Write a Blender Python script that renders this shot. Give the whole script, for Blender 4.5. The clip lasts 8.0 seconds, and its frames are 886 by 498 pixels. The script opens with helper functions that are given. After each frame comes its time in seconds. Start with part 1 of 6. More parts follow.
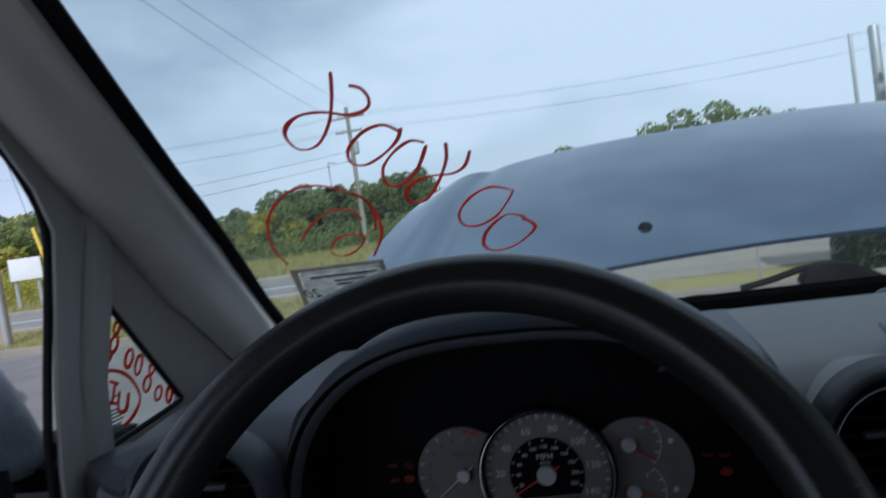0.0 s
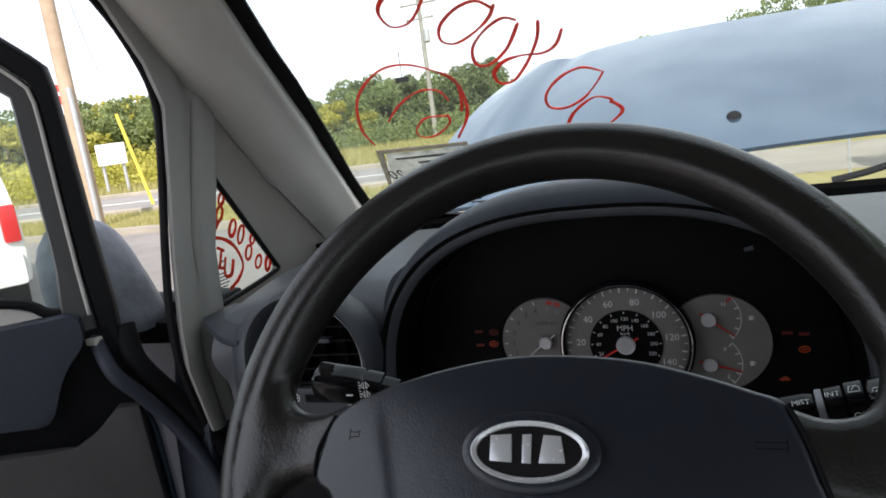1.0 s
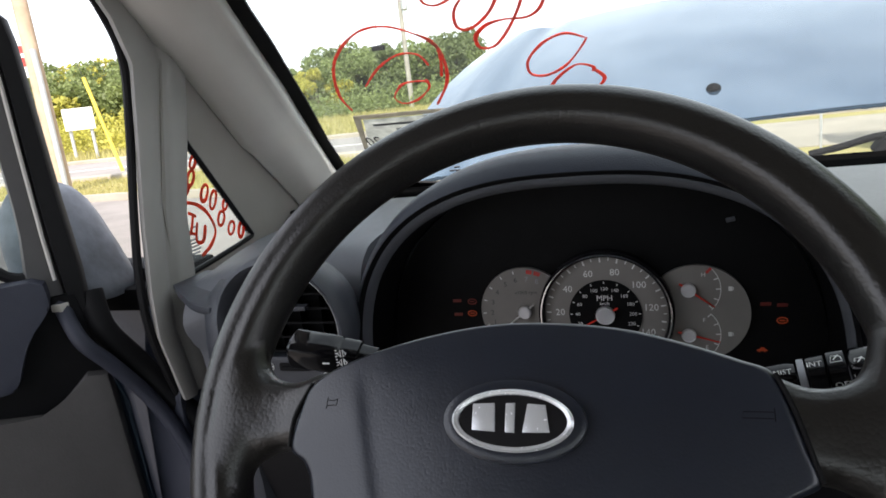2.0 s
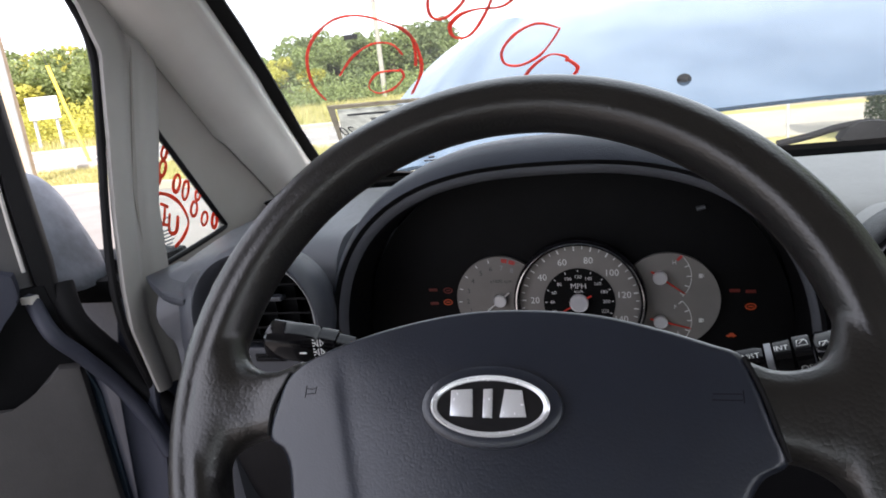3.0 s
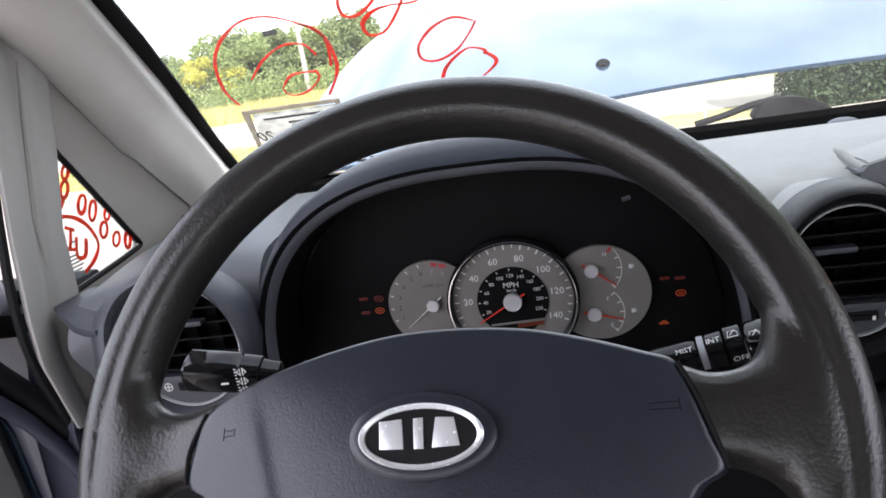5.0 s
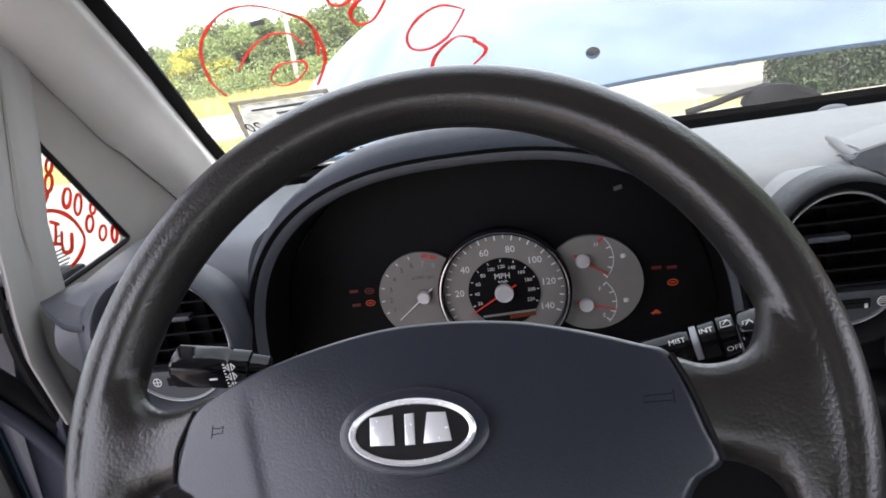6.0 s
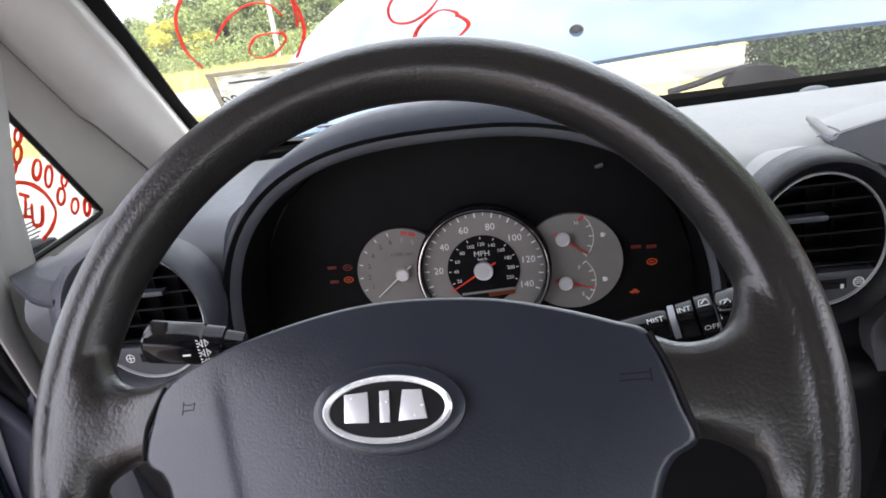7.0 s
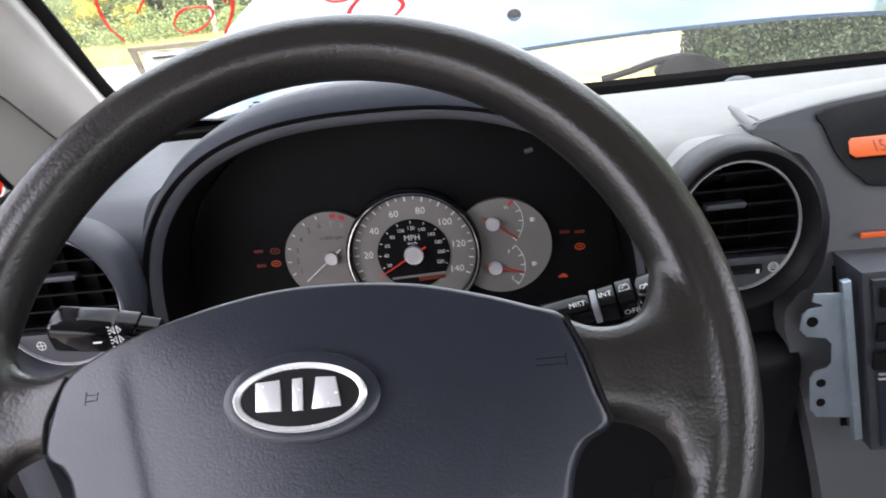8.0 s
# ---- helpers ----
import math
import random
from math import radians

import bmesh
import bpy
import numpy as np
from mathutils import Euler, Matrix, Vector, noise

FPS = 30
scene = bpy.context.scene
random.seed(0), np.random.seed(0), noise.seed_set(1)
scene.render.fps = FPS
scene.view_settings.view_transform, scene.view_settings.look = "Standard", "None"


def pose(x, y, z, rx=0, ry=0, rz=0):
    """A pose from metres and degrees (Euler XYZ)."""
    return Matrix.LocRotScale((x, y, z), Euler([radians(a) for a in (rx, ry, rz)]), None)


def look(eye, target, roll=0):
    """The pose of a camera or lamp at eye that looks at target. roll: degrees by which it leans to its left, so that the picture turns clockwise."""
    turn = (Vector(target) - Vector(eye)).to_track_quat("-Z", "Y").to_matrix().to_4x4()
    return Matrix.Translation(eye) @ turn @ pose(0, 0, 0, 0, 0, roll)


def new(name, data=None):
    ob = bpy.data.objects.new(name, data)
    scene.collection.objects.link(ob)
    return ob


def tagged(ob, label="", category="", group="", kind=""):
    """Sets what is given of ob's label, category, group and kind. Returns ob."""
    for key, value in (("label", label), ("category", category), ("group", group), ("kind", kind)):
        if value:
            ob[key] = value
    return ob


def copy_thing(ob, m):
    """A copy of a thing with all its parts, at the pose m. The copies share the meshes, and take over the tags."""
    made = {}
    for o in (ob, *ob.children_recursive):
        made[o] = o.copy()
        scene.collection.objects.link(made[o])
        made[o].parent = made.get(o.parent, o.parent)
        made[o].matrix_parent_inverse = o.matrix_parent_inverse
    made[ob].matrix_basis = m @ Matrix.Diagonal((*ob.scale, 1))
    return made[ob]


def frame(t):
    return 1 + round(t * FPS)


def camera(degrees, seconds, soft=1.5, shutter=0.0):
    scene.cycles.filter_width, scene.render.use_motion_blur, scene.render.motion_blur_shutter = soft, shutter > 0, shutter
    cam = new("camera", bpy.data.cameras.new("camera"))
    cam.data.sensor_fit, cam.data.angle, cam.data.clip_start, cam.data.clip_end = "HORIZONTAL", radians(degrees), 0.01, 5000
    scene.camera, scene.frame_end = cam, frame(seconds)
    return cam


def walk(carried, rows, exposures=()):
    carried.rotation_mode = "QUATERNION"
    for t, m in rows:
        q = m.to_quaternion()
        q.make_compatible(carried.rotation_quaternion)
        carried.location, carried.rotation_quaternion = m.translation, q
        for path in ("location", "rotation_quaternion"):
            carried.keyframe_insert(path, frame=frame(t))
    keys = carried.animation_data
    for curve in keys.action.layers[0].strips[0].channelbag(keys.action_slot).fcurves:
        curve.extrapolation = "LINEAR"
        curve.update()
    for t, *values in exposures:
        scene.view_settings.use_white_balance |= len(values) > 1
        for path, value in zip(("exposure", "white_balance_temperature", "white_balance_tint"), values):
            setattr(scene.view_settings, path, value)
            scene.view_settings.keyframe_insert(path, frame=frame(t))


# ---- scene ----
cam = camera(65.05, 8.0, 1.7, 0.3)
PATH = [
    (0, (0.0910, -0.2716, 1.1210), (-0.3681, 1.6728, 1.0300), -8.62),
    (0.5, (0.0800, -0.2914, 1.1190), (-0.5689, 1.5746, 0.8075), -10.23),
    (1, (0.0763, -0.3020, 1.1101), (-0.5991, 1.5453, 0.7473), -7.88),
    (1.5, (0.0689, -0.2909, 1.1042), (-0.5611, 1.5592, 0.6798), -7.08),
    (3, (0.0676, -0.2960, 1.1046), (-0.4731, 1.5670, 0.6179), -6.69),
    (3.5, (0.0623, -0.2609, 1.1000), (-0.2760, 1.6287, 0.5387), -7.02),
    (4, (0.0761, -0.2688, 1.1091), (-0.2713, 1.6273, 0.5761), -8.77),
    (4.5, (0.0727, -0.2725, 1.1110), (-0.2976, 1.6194, 0.5784), -9.33),
    (6, (0.0719, -0.2668, 1.1104), (-0.2743, 1.6196, 0.5434), -9.78),
    (6.5, (0.0698, -0.2611, 1.1080), (-0.2380, 1.6187, 0.4983), -9.05),
    (7, (0.0723, -0.2615, 1.1071), (-0.2272, 1.6118, 0.4738), -8.80),
    (7.5, (0.0758, -0.2627, 1.1050), (-0.1629, 1.6217, 0.4789), -7.23),
    (8, (0.0821, -0.2556, 1.1043), (-0.0571, 1.6131, 0.4055), -6.90),
]
EXPOSURES = [(0.0, -0.75, 5400, 14), (0.3, -0.58, 5450, 14), (0.5, -0.35, 5600, 14), (0.7, 0.05, 5900, 15), (1.0, 0.5, 6400, 16), (1.6, 0.8, 6550, 16), (3.0, 1.32, 6450, 21), (3.5, 1.4, 6450, 22), (4.0, 1.6, 6450, 23), (4.5, 1.72, 6450, 23), (6.5, 1.85, 6500, 23), (8.0, 2.15, 6550, 23)]
walk(cam, [(t, look(eye, target, roll)) for t, eye, target, roll in PATH], EXPOSURES)

# ---- light ----
SUN_EL, SUN_AZ = 40.0, 162.0      # degrees; azimuth clockwise from straight ahead
world = bpy.data.worlds.new("world")
scene.world = world
world.use_nodes = True
wn, wl = world.node_tree.nodes, world.node_tree.links
wn.clear()
w_out = wn.new("ShaderNodeOutputWorld")
w_bg = wn.new("ShaderNodeBackground")
w_sky = wn.new("ShaderNodeTexSky")
w_sky.sky_type = "NISHITA"
w_sky.sun_disc = False
w_sky.sun_elevation = radians(SUN_EL)
w_sky.sun_rotation = radians(SUN_AZ)
w_sky.dust_density = 1.5
w_co = wn.new("ShaderNodeTexCoord")
w_map = wn.new("ShaderNodeMapping")
w_map.inputs["Scale"].default_value = (1.2, 1.2, 2.8)
w_noise = wn.new("ShaderNodeTexNoise")
w_noise.inputs["Scale"].default_value = 1.0
w_noise.inputs["Detail"].default_value = 7.0
w_noise.inputs["Roughness"].default_value = 0.55
w_ramp = wn.new("ShaderNodeValToRGB")
w_ramp.color_ramp.elements[0].position = 0.40
w_ramp.color_ramp.elements[1].position = 0.60
w_ramp.color_ramp.elements[0].color = (0.42, 0.42, 0.42, 1)
w_mix = wn.new("ShaderNodeMixRGB")
w_mix.inputs["Color2"].default_value = (13.5, 14.3, 15.0, 1)
wl.new(w_co.outputs["Generated"], w_map.inputs["Vector"])
wl.new(w_map.outputs["Vector"], w_noise.inputs["Vector"])
wl.new(w_noise.outputs["Fac"], w_ramp.inputs["Fac"])
w_sep = wn.new("ShaderNodeSeparateXYZ")
w_low = wn.new("ShaderNodeMapRange")
w_low.inputs["From Min"].default_value, w_low.inputs["From Max"].default_value = 0.02, 0.50
w_low.inputs["To Min"].default_value, w_low.inputs["To Max"].default_value = 0.85, 0.0
w_max = wn.new("ShaderNodeMath")
w_max.operation = "MAXIMUM"
wl.new(w_co.outputs["Generated"], w_sep.inputs["Vector"])
wl.new(w_sep.outputs["Z"], w_low.inputs["Value"])
wl.new(w_low.outputs["Result"], w_max.inputs[0])
wl.new(w_ramp.outputs["Color"], w_max.inputs[1])
wl.new(w_max.outputs["Value"], w_mix.inputs["Fac"])
wl.new(w_sky.outputs["Color"], w_mix.inputs["Color1"])
wl.new(w_mix.outputs["Color"], w_bg.inputs["Color"])
w_bg.inputs["Strength"].default_value = 0.10
wl.new(w_bg.outputs["Background"], w_out.inputs["Surface"])

sun = new("sun", bpy.data.lights.new("sun", "SUN"))
sun.data.energy = 4.8
sun.data.angle = radians(0.6)
sun.data.color = (1.0, 0.95, 0.86)
_az, _el = radians(SUN_AZ), radians(SUN_EL)
sun.matrix_world = look((0, 0, 30), (-math.sin(_az) * math.cos(_el), -math.cos(_az) * math.cos(_el), 30 - math.sin(_el)))


# ---- materials ----
def mat(name, color, rough=0.5, metal=0.0, vary=0.12, vscale=6.0, grain=0.0, gscale=600.0, cells=False,
        color2=None, coat=0.0, emit=None, power=0.0, per_object=0.0, spec=0.5, rvary=0.08, bump_dist=0.0006, fine=0.0, thin=0.0, pebble=False):
    m = bpy.data.materials.new(name)
    m.use_nodes = True
    n, l = m.node_tree.nodes, m.node_tree.links
    b = n["Principled BSDF"]
    b.inputs["Roughness"].default_value = rough
    b.inputs["Metallic"].default_value = metal
    b.inputs["Coat Weight"].default_value = coat
    b.inputs["Specular IOR Level"].default_value = spec
    co = n.new("ShaderNodeTexCoord")
    big = n.new("ShaderNodeTexNoise")
    big.inputs["Scale"].default_value = vscale
    big.inputs["Detail"].default_value = 6.0
    big.inputs["Roughness"].default_value = 0.62
    l.new(co.outputs["Object"], big.inputs["Vector"])
    ramp = n.new("ShaderNodeValToRGB")
    ramp.color_ramp.elements[0].position, ramp.color_ramp.elements[1].position = 0.3, 0.7
    c1 = color2 or tuple(max(0.0, c * (1 - vary)) for c in color)
    c2 = color if color2 else tuple(min(1.0, c * (1 + vary)) for c in color)
    ramp.color_ramp.elements[0].color = (*c1, 1)
    ramp.color_ramp.elements[1].color = (*c2, 1)
    l.new(big.outputs["Fac"], ramp.inputs["Fac"])
    out = ramp.outputs["Color"]
    if per_object or fine:
        hsv = n.new("ShaderNodeHueSaturation")
        l.new(out, hsv.inputs["Color"])
        mr = n.new("ShaderNodeMapRange")
        if per_object:
            oi = n.new("ShaderNodeObjectInfo")
            l.new(oi.outputs["Random"], mr.inputs["Value"])
            k = per_object
        else:
            geo = n.new("ShaderNodeNewGeometry")
            l.new(geo.outputs["Random Per Island"], mr.inputs["Value"])
            k = fine
        mr.inputs["To Min"].default_value, mr.inputs["To Max"].default_value = 1 - k, 1 + k
        l.new(mr.outputs["Result"], hsv.inputs["Value"])
        out = hsv.outputs["Color"]
    l.new(out, b.inputs["Base Color"])
    rr = n.new("ShaderNodeMapRange")
    rr.inputs["To Min"].default_value, rr.inputs["To Max"].default_value = max(0.02, rough - rvary), min(1.0, rough + rvary)
    sm = n.new("ShaderNodeTexNoise")
    sm.inputs["Scale"].default_value = vscale * 9
    sm.inputs["Detail"].default_value = 5.0
    l.new(co.outputs["Object"], sm.inputs["Vector"])
    l.new(sm.outputs["Fac"], rr.inputs["Value"])
    l.new(rr.outputs["Result"], b.inputs["Roughness"])
    if grain:
        if cells:
            tx = n.new("ShaderNodeTexVoronoi")
            tx.feature = "F1"
            h = tx.outputs["Distance"]
            if pebble:
                sq = n.new("ShaderNodeMath")
                sq.operation = "POWER"
                sq.inputs[1].default_value = 2.0
                l.new(h, sq.inputs[0])
                h = sq.outputs["Value"]
        else:
            tx = n.new("ShaderNodeTexNoise")
            tx.inputs["Detail"].default_value = 4.0
            h = tx.outputs["Fac"]
        tx.inputs["Scale"].default_value = gscale
        l.new(co.outputs["Object"], tx.inputs["Vector"])
        bp = n.new("ShaderNodeBump")
        bp.inputs["Strength"].default_value = grain
        bp.inputs["Distance"].default_value = bump_dist
        bp.invert = cells
        l.new(h, bp.inputs["Height"])
        l.new(bp.outputs["Normal"], b.inputs["Normal"])
    if thin:
        tl, mx = n.new("ShaderNodeBsdfTranslucent"), n.new("ShaderNodeMixShader")
        mx.inputs["Fac"].default_value = thin
        l.new(out, tl.inputs["Color"])
        l.new(b.outputs["BSDF"], mx.inputs[1])
        l.new(tl.outputs["BSDF"], mx.inputs[2])
        l.new(mx.outputs["Shader"], n["Material Output"].inputs["Surface"])
    if emit:
        b.inputs["Emission Color"].default_value = (*emit, 1)
        b.inputs["Emission Strength"].default_value = power
    return m


def glass_mat(name, tint=(0.93, 0.97, 0.95), gain=1.0, dust=0.014):
    m = bpy.data.materials.new(name)
    m.use_nodes = True
    n, l = m.node_tree.nodes, m.node_tree.links
    n.clear()
    o, mx = n.new("ShaderNodeOutputMaterial"), n.new("ShaderNodeMixShader")
    tr, gl, lw = n.new("ShaderNodeBsdfTransparent"), n.new("ShaderNodeBsdfGlossy"), n.new("ShaderNodeLayerWeight")
    pw, ad = n.new("ShaderNodeMath"), n.new("ShaderNodeMath")
    pw.operation, ad.operation = "POWER", "MULTIPLY_ADD"
    pw.inputs[1].default_value, ad.inputs[1].default_value, ad.inputs[2].default_value = 5.0, 0.9 * gain, 0.03 * gain
    tr.inputs["Color"].default_value = (*tint, 1)
    gl.inputs["Roughness"].default_value = 0.02
    l.new(lw.outputs["Facing"], pw.inputs[0])
    l.new(pw.outputs["Value"], ad.inputs[0])
    l.new(ad.outputs["Value"], mx.inputs["Fac"])
    l.new(tr.outputs["BSDF"], mx.inputs[1])
    l.new(gl.outputs["BSDF"], mx.inputs[2])
    du, dm, dn, dr = n.new("ShaderNodeBsdfTranslucent"), n.new("ShaderNodeMixShader"), n.new("ShaderNodeTexNoise"), n.new("ShaderNodeMapRange")
    co = n.new("ShaderNodeTexCoord")
    du.inputs["Color"].default_value = (0.8, 0.8, 0.78, 1)
    dn.inputs["Scale"].default_value, dn.inputs["Detail"].default_value = 14.0, 8.0
    dr.inputs["To Min"].default_value, dr.inputs["To Max"].default_value = dust * 0.5, dust * 1.5
    l.new(co.outputs["Object"], dn.inputs["Vector"])
    l.new(dn.outputs["Fac"], dr.inputs["Value"])
    l.new(dr.outputs["Result"], dm.inputs["Fac"])
    l.new(mx.outputs["Shader"], dm.inputs[1])
    l.new(du.outputs["BSDF"], dm.inputs[2])
    l.new(dm.outputs["Shader"], o.inputs["Surface"])
    return m


M = {}
M["rim"] = mat("pebbled_black_rubber", (0.0095, 0.0083, 0.0072), 0.35, spec=0.7, vary=0.15, vscale=30, grain=0.28, gscale=540, cells=True, bump_dist=0.0005, pebble=True)
M["pad"] = mat("fine_grained_black_plastic", (0.013, 0.0165, 0.0265), 0.32, spec=0.6, vary=0.12, vscale=22, grain=0.13, gscale=800, cells=True, bump_dist=0.0005, pebble=True)
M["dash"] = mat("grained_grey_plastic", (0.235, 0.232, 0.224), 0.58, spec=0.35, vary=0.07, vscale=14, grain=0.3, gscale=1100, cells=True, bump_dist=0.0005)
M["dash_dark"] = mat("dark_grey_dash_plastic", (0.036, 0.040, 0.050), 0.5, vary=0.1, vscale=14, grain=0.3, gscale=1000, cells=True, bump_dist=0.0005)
M["black"] = mat("matt_black_plastic", (0.008, 0.008, 0.009), 0.7, spec=0.1, vary=0.2, vscale=20, grain=0.15, gscale=900)
M["gloss_black"] = mat("glossy_black_plastic", (0.01, 0.01, 0.012), 0.22, vary=0.2, vscale=40)
M["cluster_black"] = mat("cluster_black", (0.004, 0.004, 0.0045), 0.6, spec=0.12, vary=0.3, vscale=30)
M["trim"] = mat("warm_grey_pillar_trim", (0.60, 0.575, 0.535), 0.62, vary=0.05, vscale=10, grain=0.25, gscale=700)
# post and quarter panel: darker copies of the pillar trim, shade in their colour
M["post_shaded"] = mat("shaded_grey_post_trim", (0.29, 0.28, 0.265), 0.62, vary=0.05, vscale=10, grain=0.25, gscale=700)
M["trim_shaded"] = mat("shaded_grey_trim_panel", (0.25, 0.232, 0.215), 0.66, vary=0.06, vscale=10, grain=0.25, gscale=700)
M["rubber"] = mat("black_rubber_seal", (0.006, 0.006, 0.007), 0.6, spec=0.2, vary=0.2, vscale=25)
M["door_panel"] = mat("dark_blue_grey_door_panel", (0.023, 0.027, 0.044), 0.6, vary=0.1, vscale=12, grain=0.3, gscale=900, cells=True)
M["door_cloth"] = mat("grey_door_insert", (0.066, 0.063, 0.062), 0.85, vary=0.1, vscale=18, grain=0.5, gscale=500)
M["chrome"] = mat("polished_chrome", (0.82, 0.83, 0.85), 0.12, metal=1.0, vary=0.03, vscale=30)
M["satin"] = mat("satin_silver", (0.66, 0.66, 0.67), 0.35, metal=0.35, vary=0.04, vscale=40)
M["dial"] = mat("silver_grey_dial_face", (0.205, 0.193, 0.180), 0.6, vary=0.06, vscale=40, grain=0.1, gscale=1500)
M["white"] = mat("white_print", (0.75, 0.75, 0.74), 0.6, vary=0.05, vscale=40)
M["dark_print"] = mat("dark_print", (0.05, 0.05, 0.055), 0.6, vary=0.1, vscale=40)
M["grey_print"] = mat("grey_print", (0.30, 0.31, 0.33), 0.6, vary=0.1, vscale=40)
M["needle"] = mat("red_needle", (0.55, 0.03, 0.02), 0.5, vary=0.1, vscale=60, emit=(1.0, 0.08, 0.03), power=0.02)
M["red_print"] = mat("red_print", (0.55, 0.04, 0.03), 0.6, vary=0.1, vscale=60)
M["lamp_red"] = mat("dim_red_lamp", (0.10, 0.01, 0.005), 0.5, emit=(1.0, 0.06, 0.02), power=0.005)
M["lamp_amber"] = mat("lit_amber_lamp", (0.25, 0.04, 0.01), 0.5, emit=(1.0, 0.13, 0.02), power=0.03)
M["lcd"] = mat("orange_lcd", (0.45, 0.08, 0.012), 0.4, emit=(1.0, 0.13, 0.02), power=0.07)
M["lcd_dark"] = mat("dark_lcd_segments", (0.15, 0.03, 0.01), 0.4)
M["paint"] = mat("silver_blue_car_paint", (0.079, 0.129, 0.198), 0.07, metal=0.7, vary=0.05, vscale=5, coat=0.6, rvary=0.03)
M["marker"] = mat("red_paint_marker", (0.78, 0.085, 0.03), 0.6, vary=0.25, vscale=120, grain=0.3, gscale=400, thin=0.55)
M["sticker"] = mat("grey_sticker_back", (0.62, 0.61, 0.57), 0.7, vary=0.25, vscale=60, thin=0.85)
M["sticker_frame"] = mat("grey_sticker_frame", (0.42, 0.39, 0.34), 0.7, vary=0.15, vscale=60, thin=0.85)
M["zinc"] = mat("zinc_plated_steel", (0.33, 0.40, 0.46), 0.38, metal=0.7, vary=0.1, vscale=40)
M["asphalt"] = mat("worn_asphalt", (0.19, 0.175, 0.16), 0.9, vary=0.25, vscale=0.8, grain=0.6, gscale=90, bump_dist=0.006)
M["road"] = mat("sunbleached_road", (0.22, 0.205, 0.19), 0.9, vary=0.15, vscale=0.7, grain=0.6, gscale=90, bump_dist=0.006)
M["concrete"] = mat("pale_concrete", (0.30, 0.27, 0.22), 0.9, vary=0.15, vscale=1.2, grain=0.5, gscale=40, bump_dist=0.006)
M["grass"] = mat("dry_green_grass", (0.23, 0.22, 0.065), 0.95, color2=(0.38, 0.32, 0.13), vscale=0.5, grain=0.8, gscale=30, bump_dist=0.03)
M["blade"] = mat("grass_blades", (0.27, 0.265, 0.085), 0.8, color2=(0.40, 0.35, 0.15), vscale=0.8, fine=0.2, thin=0.4)
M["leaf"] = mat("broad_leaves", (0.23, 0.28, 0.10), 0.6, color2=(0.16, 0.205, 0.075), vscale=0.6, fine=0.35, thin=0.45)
# bright yellow in the leaf colour adds to the sunlight on the left-hand trees
M["leaf_sunlit"] = mat("sunlit_yellow_green_leaves", (0.50, 0.46, 0.09), 0.6, color2=(0.36, 0.35, 0.07), vscale=0.6, fine=0.3, thin=0.5)
M["leaf_dark"] = mat("dark_pine_needles", (0.18, 0.215, 0.09), 0.65, color2=(0.125, 0.16, 0.07), vscale=0.6, fine=0.35, thin=0.4)
# green lowered so that the leaves themselves carry the hedge's shade
M["hedge"] = mat("shaded_hedge_leaves", (0.055, 0.085, 0.036), 0.7, color2=(0.038, 0.062, 0.028), vscale=3.0, fine=0.13, thin=0.25)
M["bark"] = mat("grey_brown_bark", (0.12, 0.095, 0.07), 0.9, vary=0.3, vscale=6, grain=0.8, gscale=20, bump_dist=0.02)
M["pole"] = mat("weathered_pole_wood", (0.36, 0.27, 0.19), 0.85, vary=0.2, vscale=3, grain=0.6, gscale=40, bump_dist=0.01)
M["grey_pole"] = mat("silvered_pole_wood", (0.27, 0.255, 0.225), 0.85, vary=0.2, vscale=3, grain=0.6, gscale=40, bump_dist=0.01)
M["galv"] = mat("galvanised_steel", (0.45, 0.46, 0.47), 0.5, metal=0.6, vary=0.1, vscale=8)
M["yellow"] = mat("yellow_plastic_guard", (0.75, 0.52, 0.05), 0.5, vary=0.1, vscale=6)
M["signboard"] = mat("white_signboard", (0.78, 0.78, 0.77), 0.6, vary=0.04, vscale=4)
M["white_paint"] = mat("white_vehicle_paint", (0.75, 0.75, 0.74), 0.3, vary=0.04, vscale=3, coat=0.6)
M["tail_red"] = mat("red_tail_lens", (0.5, 0.02, 0.02), 0.25, vary=0.1, vscale=10)
M["tyre"] = mat("tyre_rubber", (0.02, 0.02, 0.02), 0.85, vary=0.2, vscale=20)
M["dark_glass"] = mat("dark_vehicle_glass", (0.03, 0.035, 0.04), 0.08, vary=0.1, vscale=5)
M["cable"] = mat("black_cable", (0.02, 0.02, 0.022), 0.7)
M["cabin_trim"] = mat("grey_cabin_trim", (0.10, 0.096, 0.09), 0.8, vary=0.06, vscale=8, grain=0.2, gscale=500)
M["headliner"] = mat("grey_headliner_cloth", (0.38, 0.365, 0.345), 0.9, vary=0.05, vscale=10, grain=0.3, gscale=500)
M["carpet"] = mat("dark_grey_carpet", (0.07, 0.066, 0.062), 0.95, vary=0.2, vscale=20, grain=0.5, gscale=300)
M["glass"] = glass_mat("clear_glass")
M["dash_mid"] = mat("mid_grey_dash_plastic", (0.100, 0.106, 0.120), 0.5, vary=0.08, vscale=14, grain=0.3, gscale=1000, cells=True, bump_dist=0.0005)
M["mirror_shell"] = mat("dusty_grey_mirror_paint", (0.16, 0.18, 0.21), 0.45, vary=0.3, vscale=40, grain=0.1, gscale=300)
M["collar"] = mat("black_grained_collar", (0.006, 0.006, 0.0075), 0.46, spec=0.2, vary=0.15, vscale=25, grain=0.25, gscale=600, cells=True, bump_dist=0.0005)
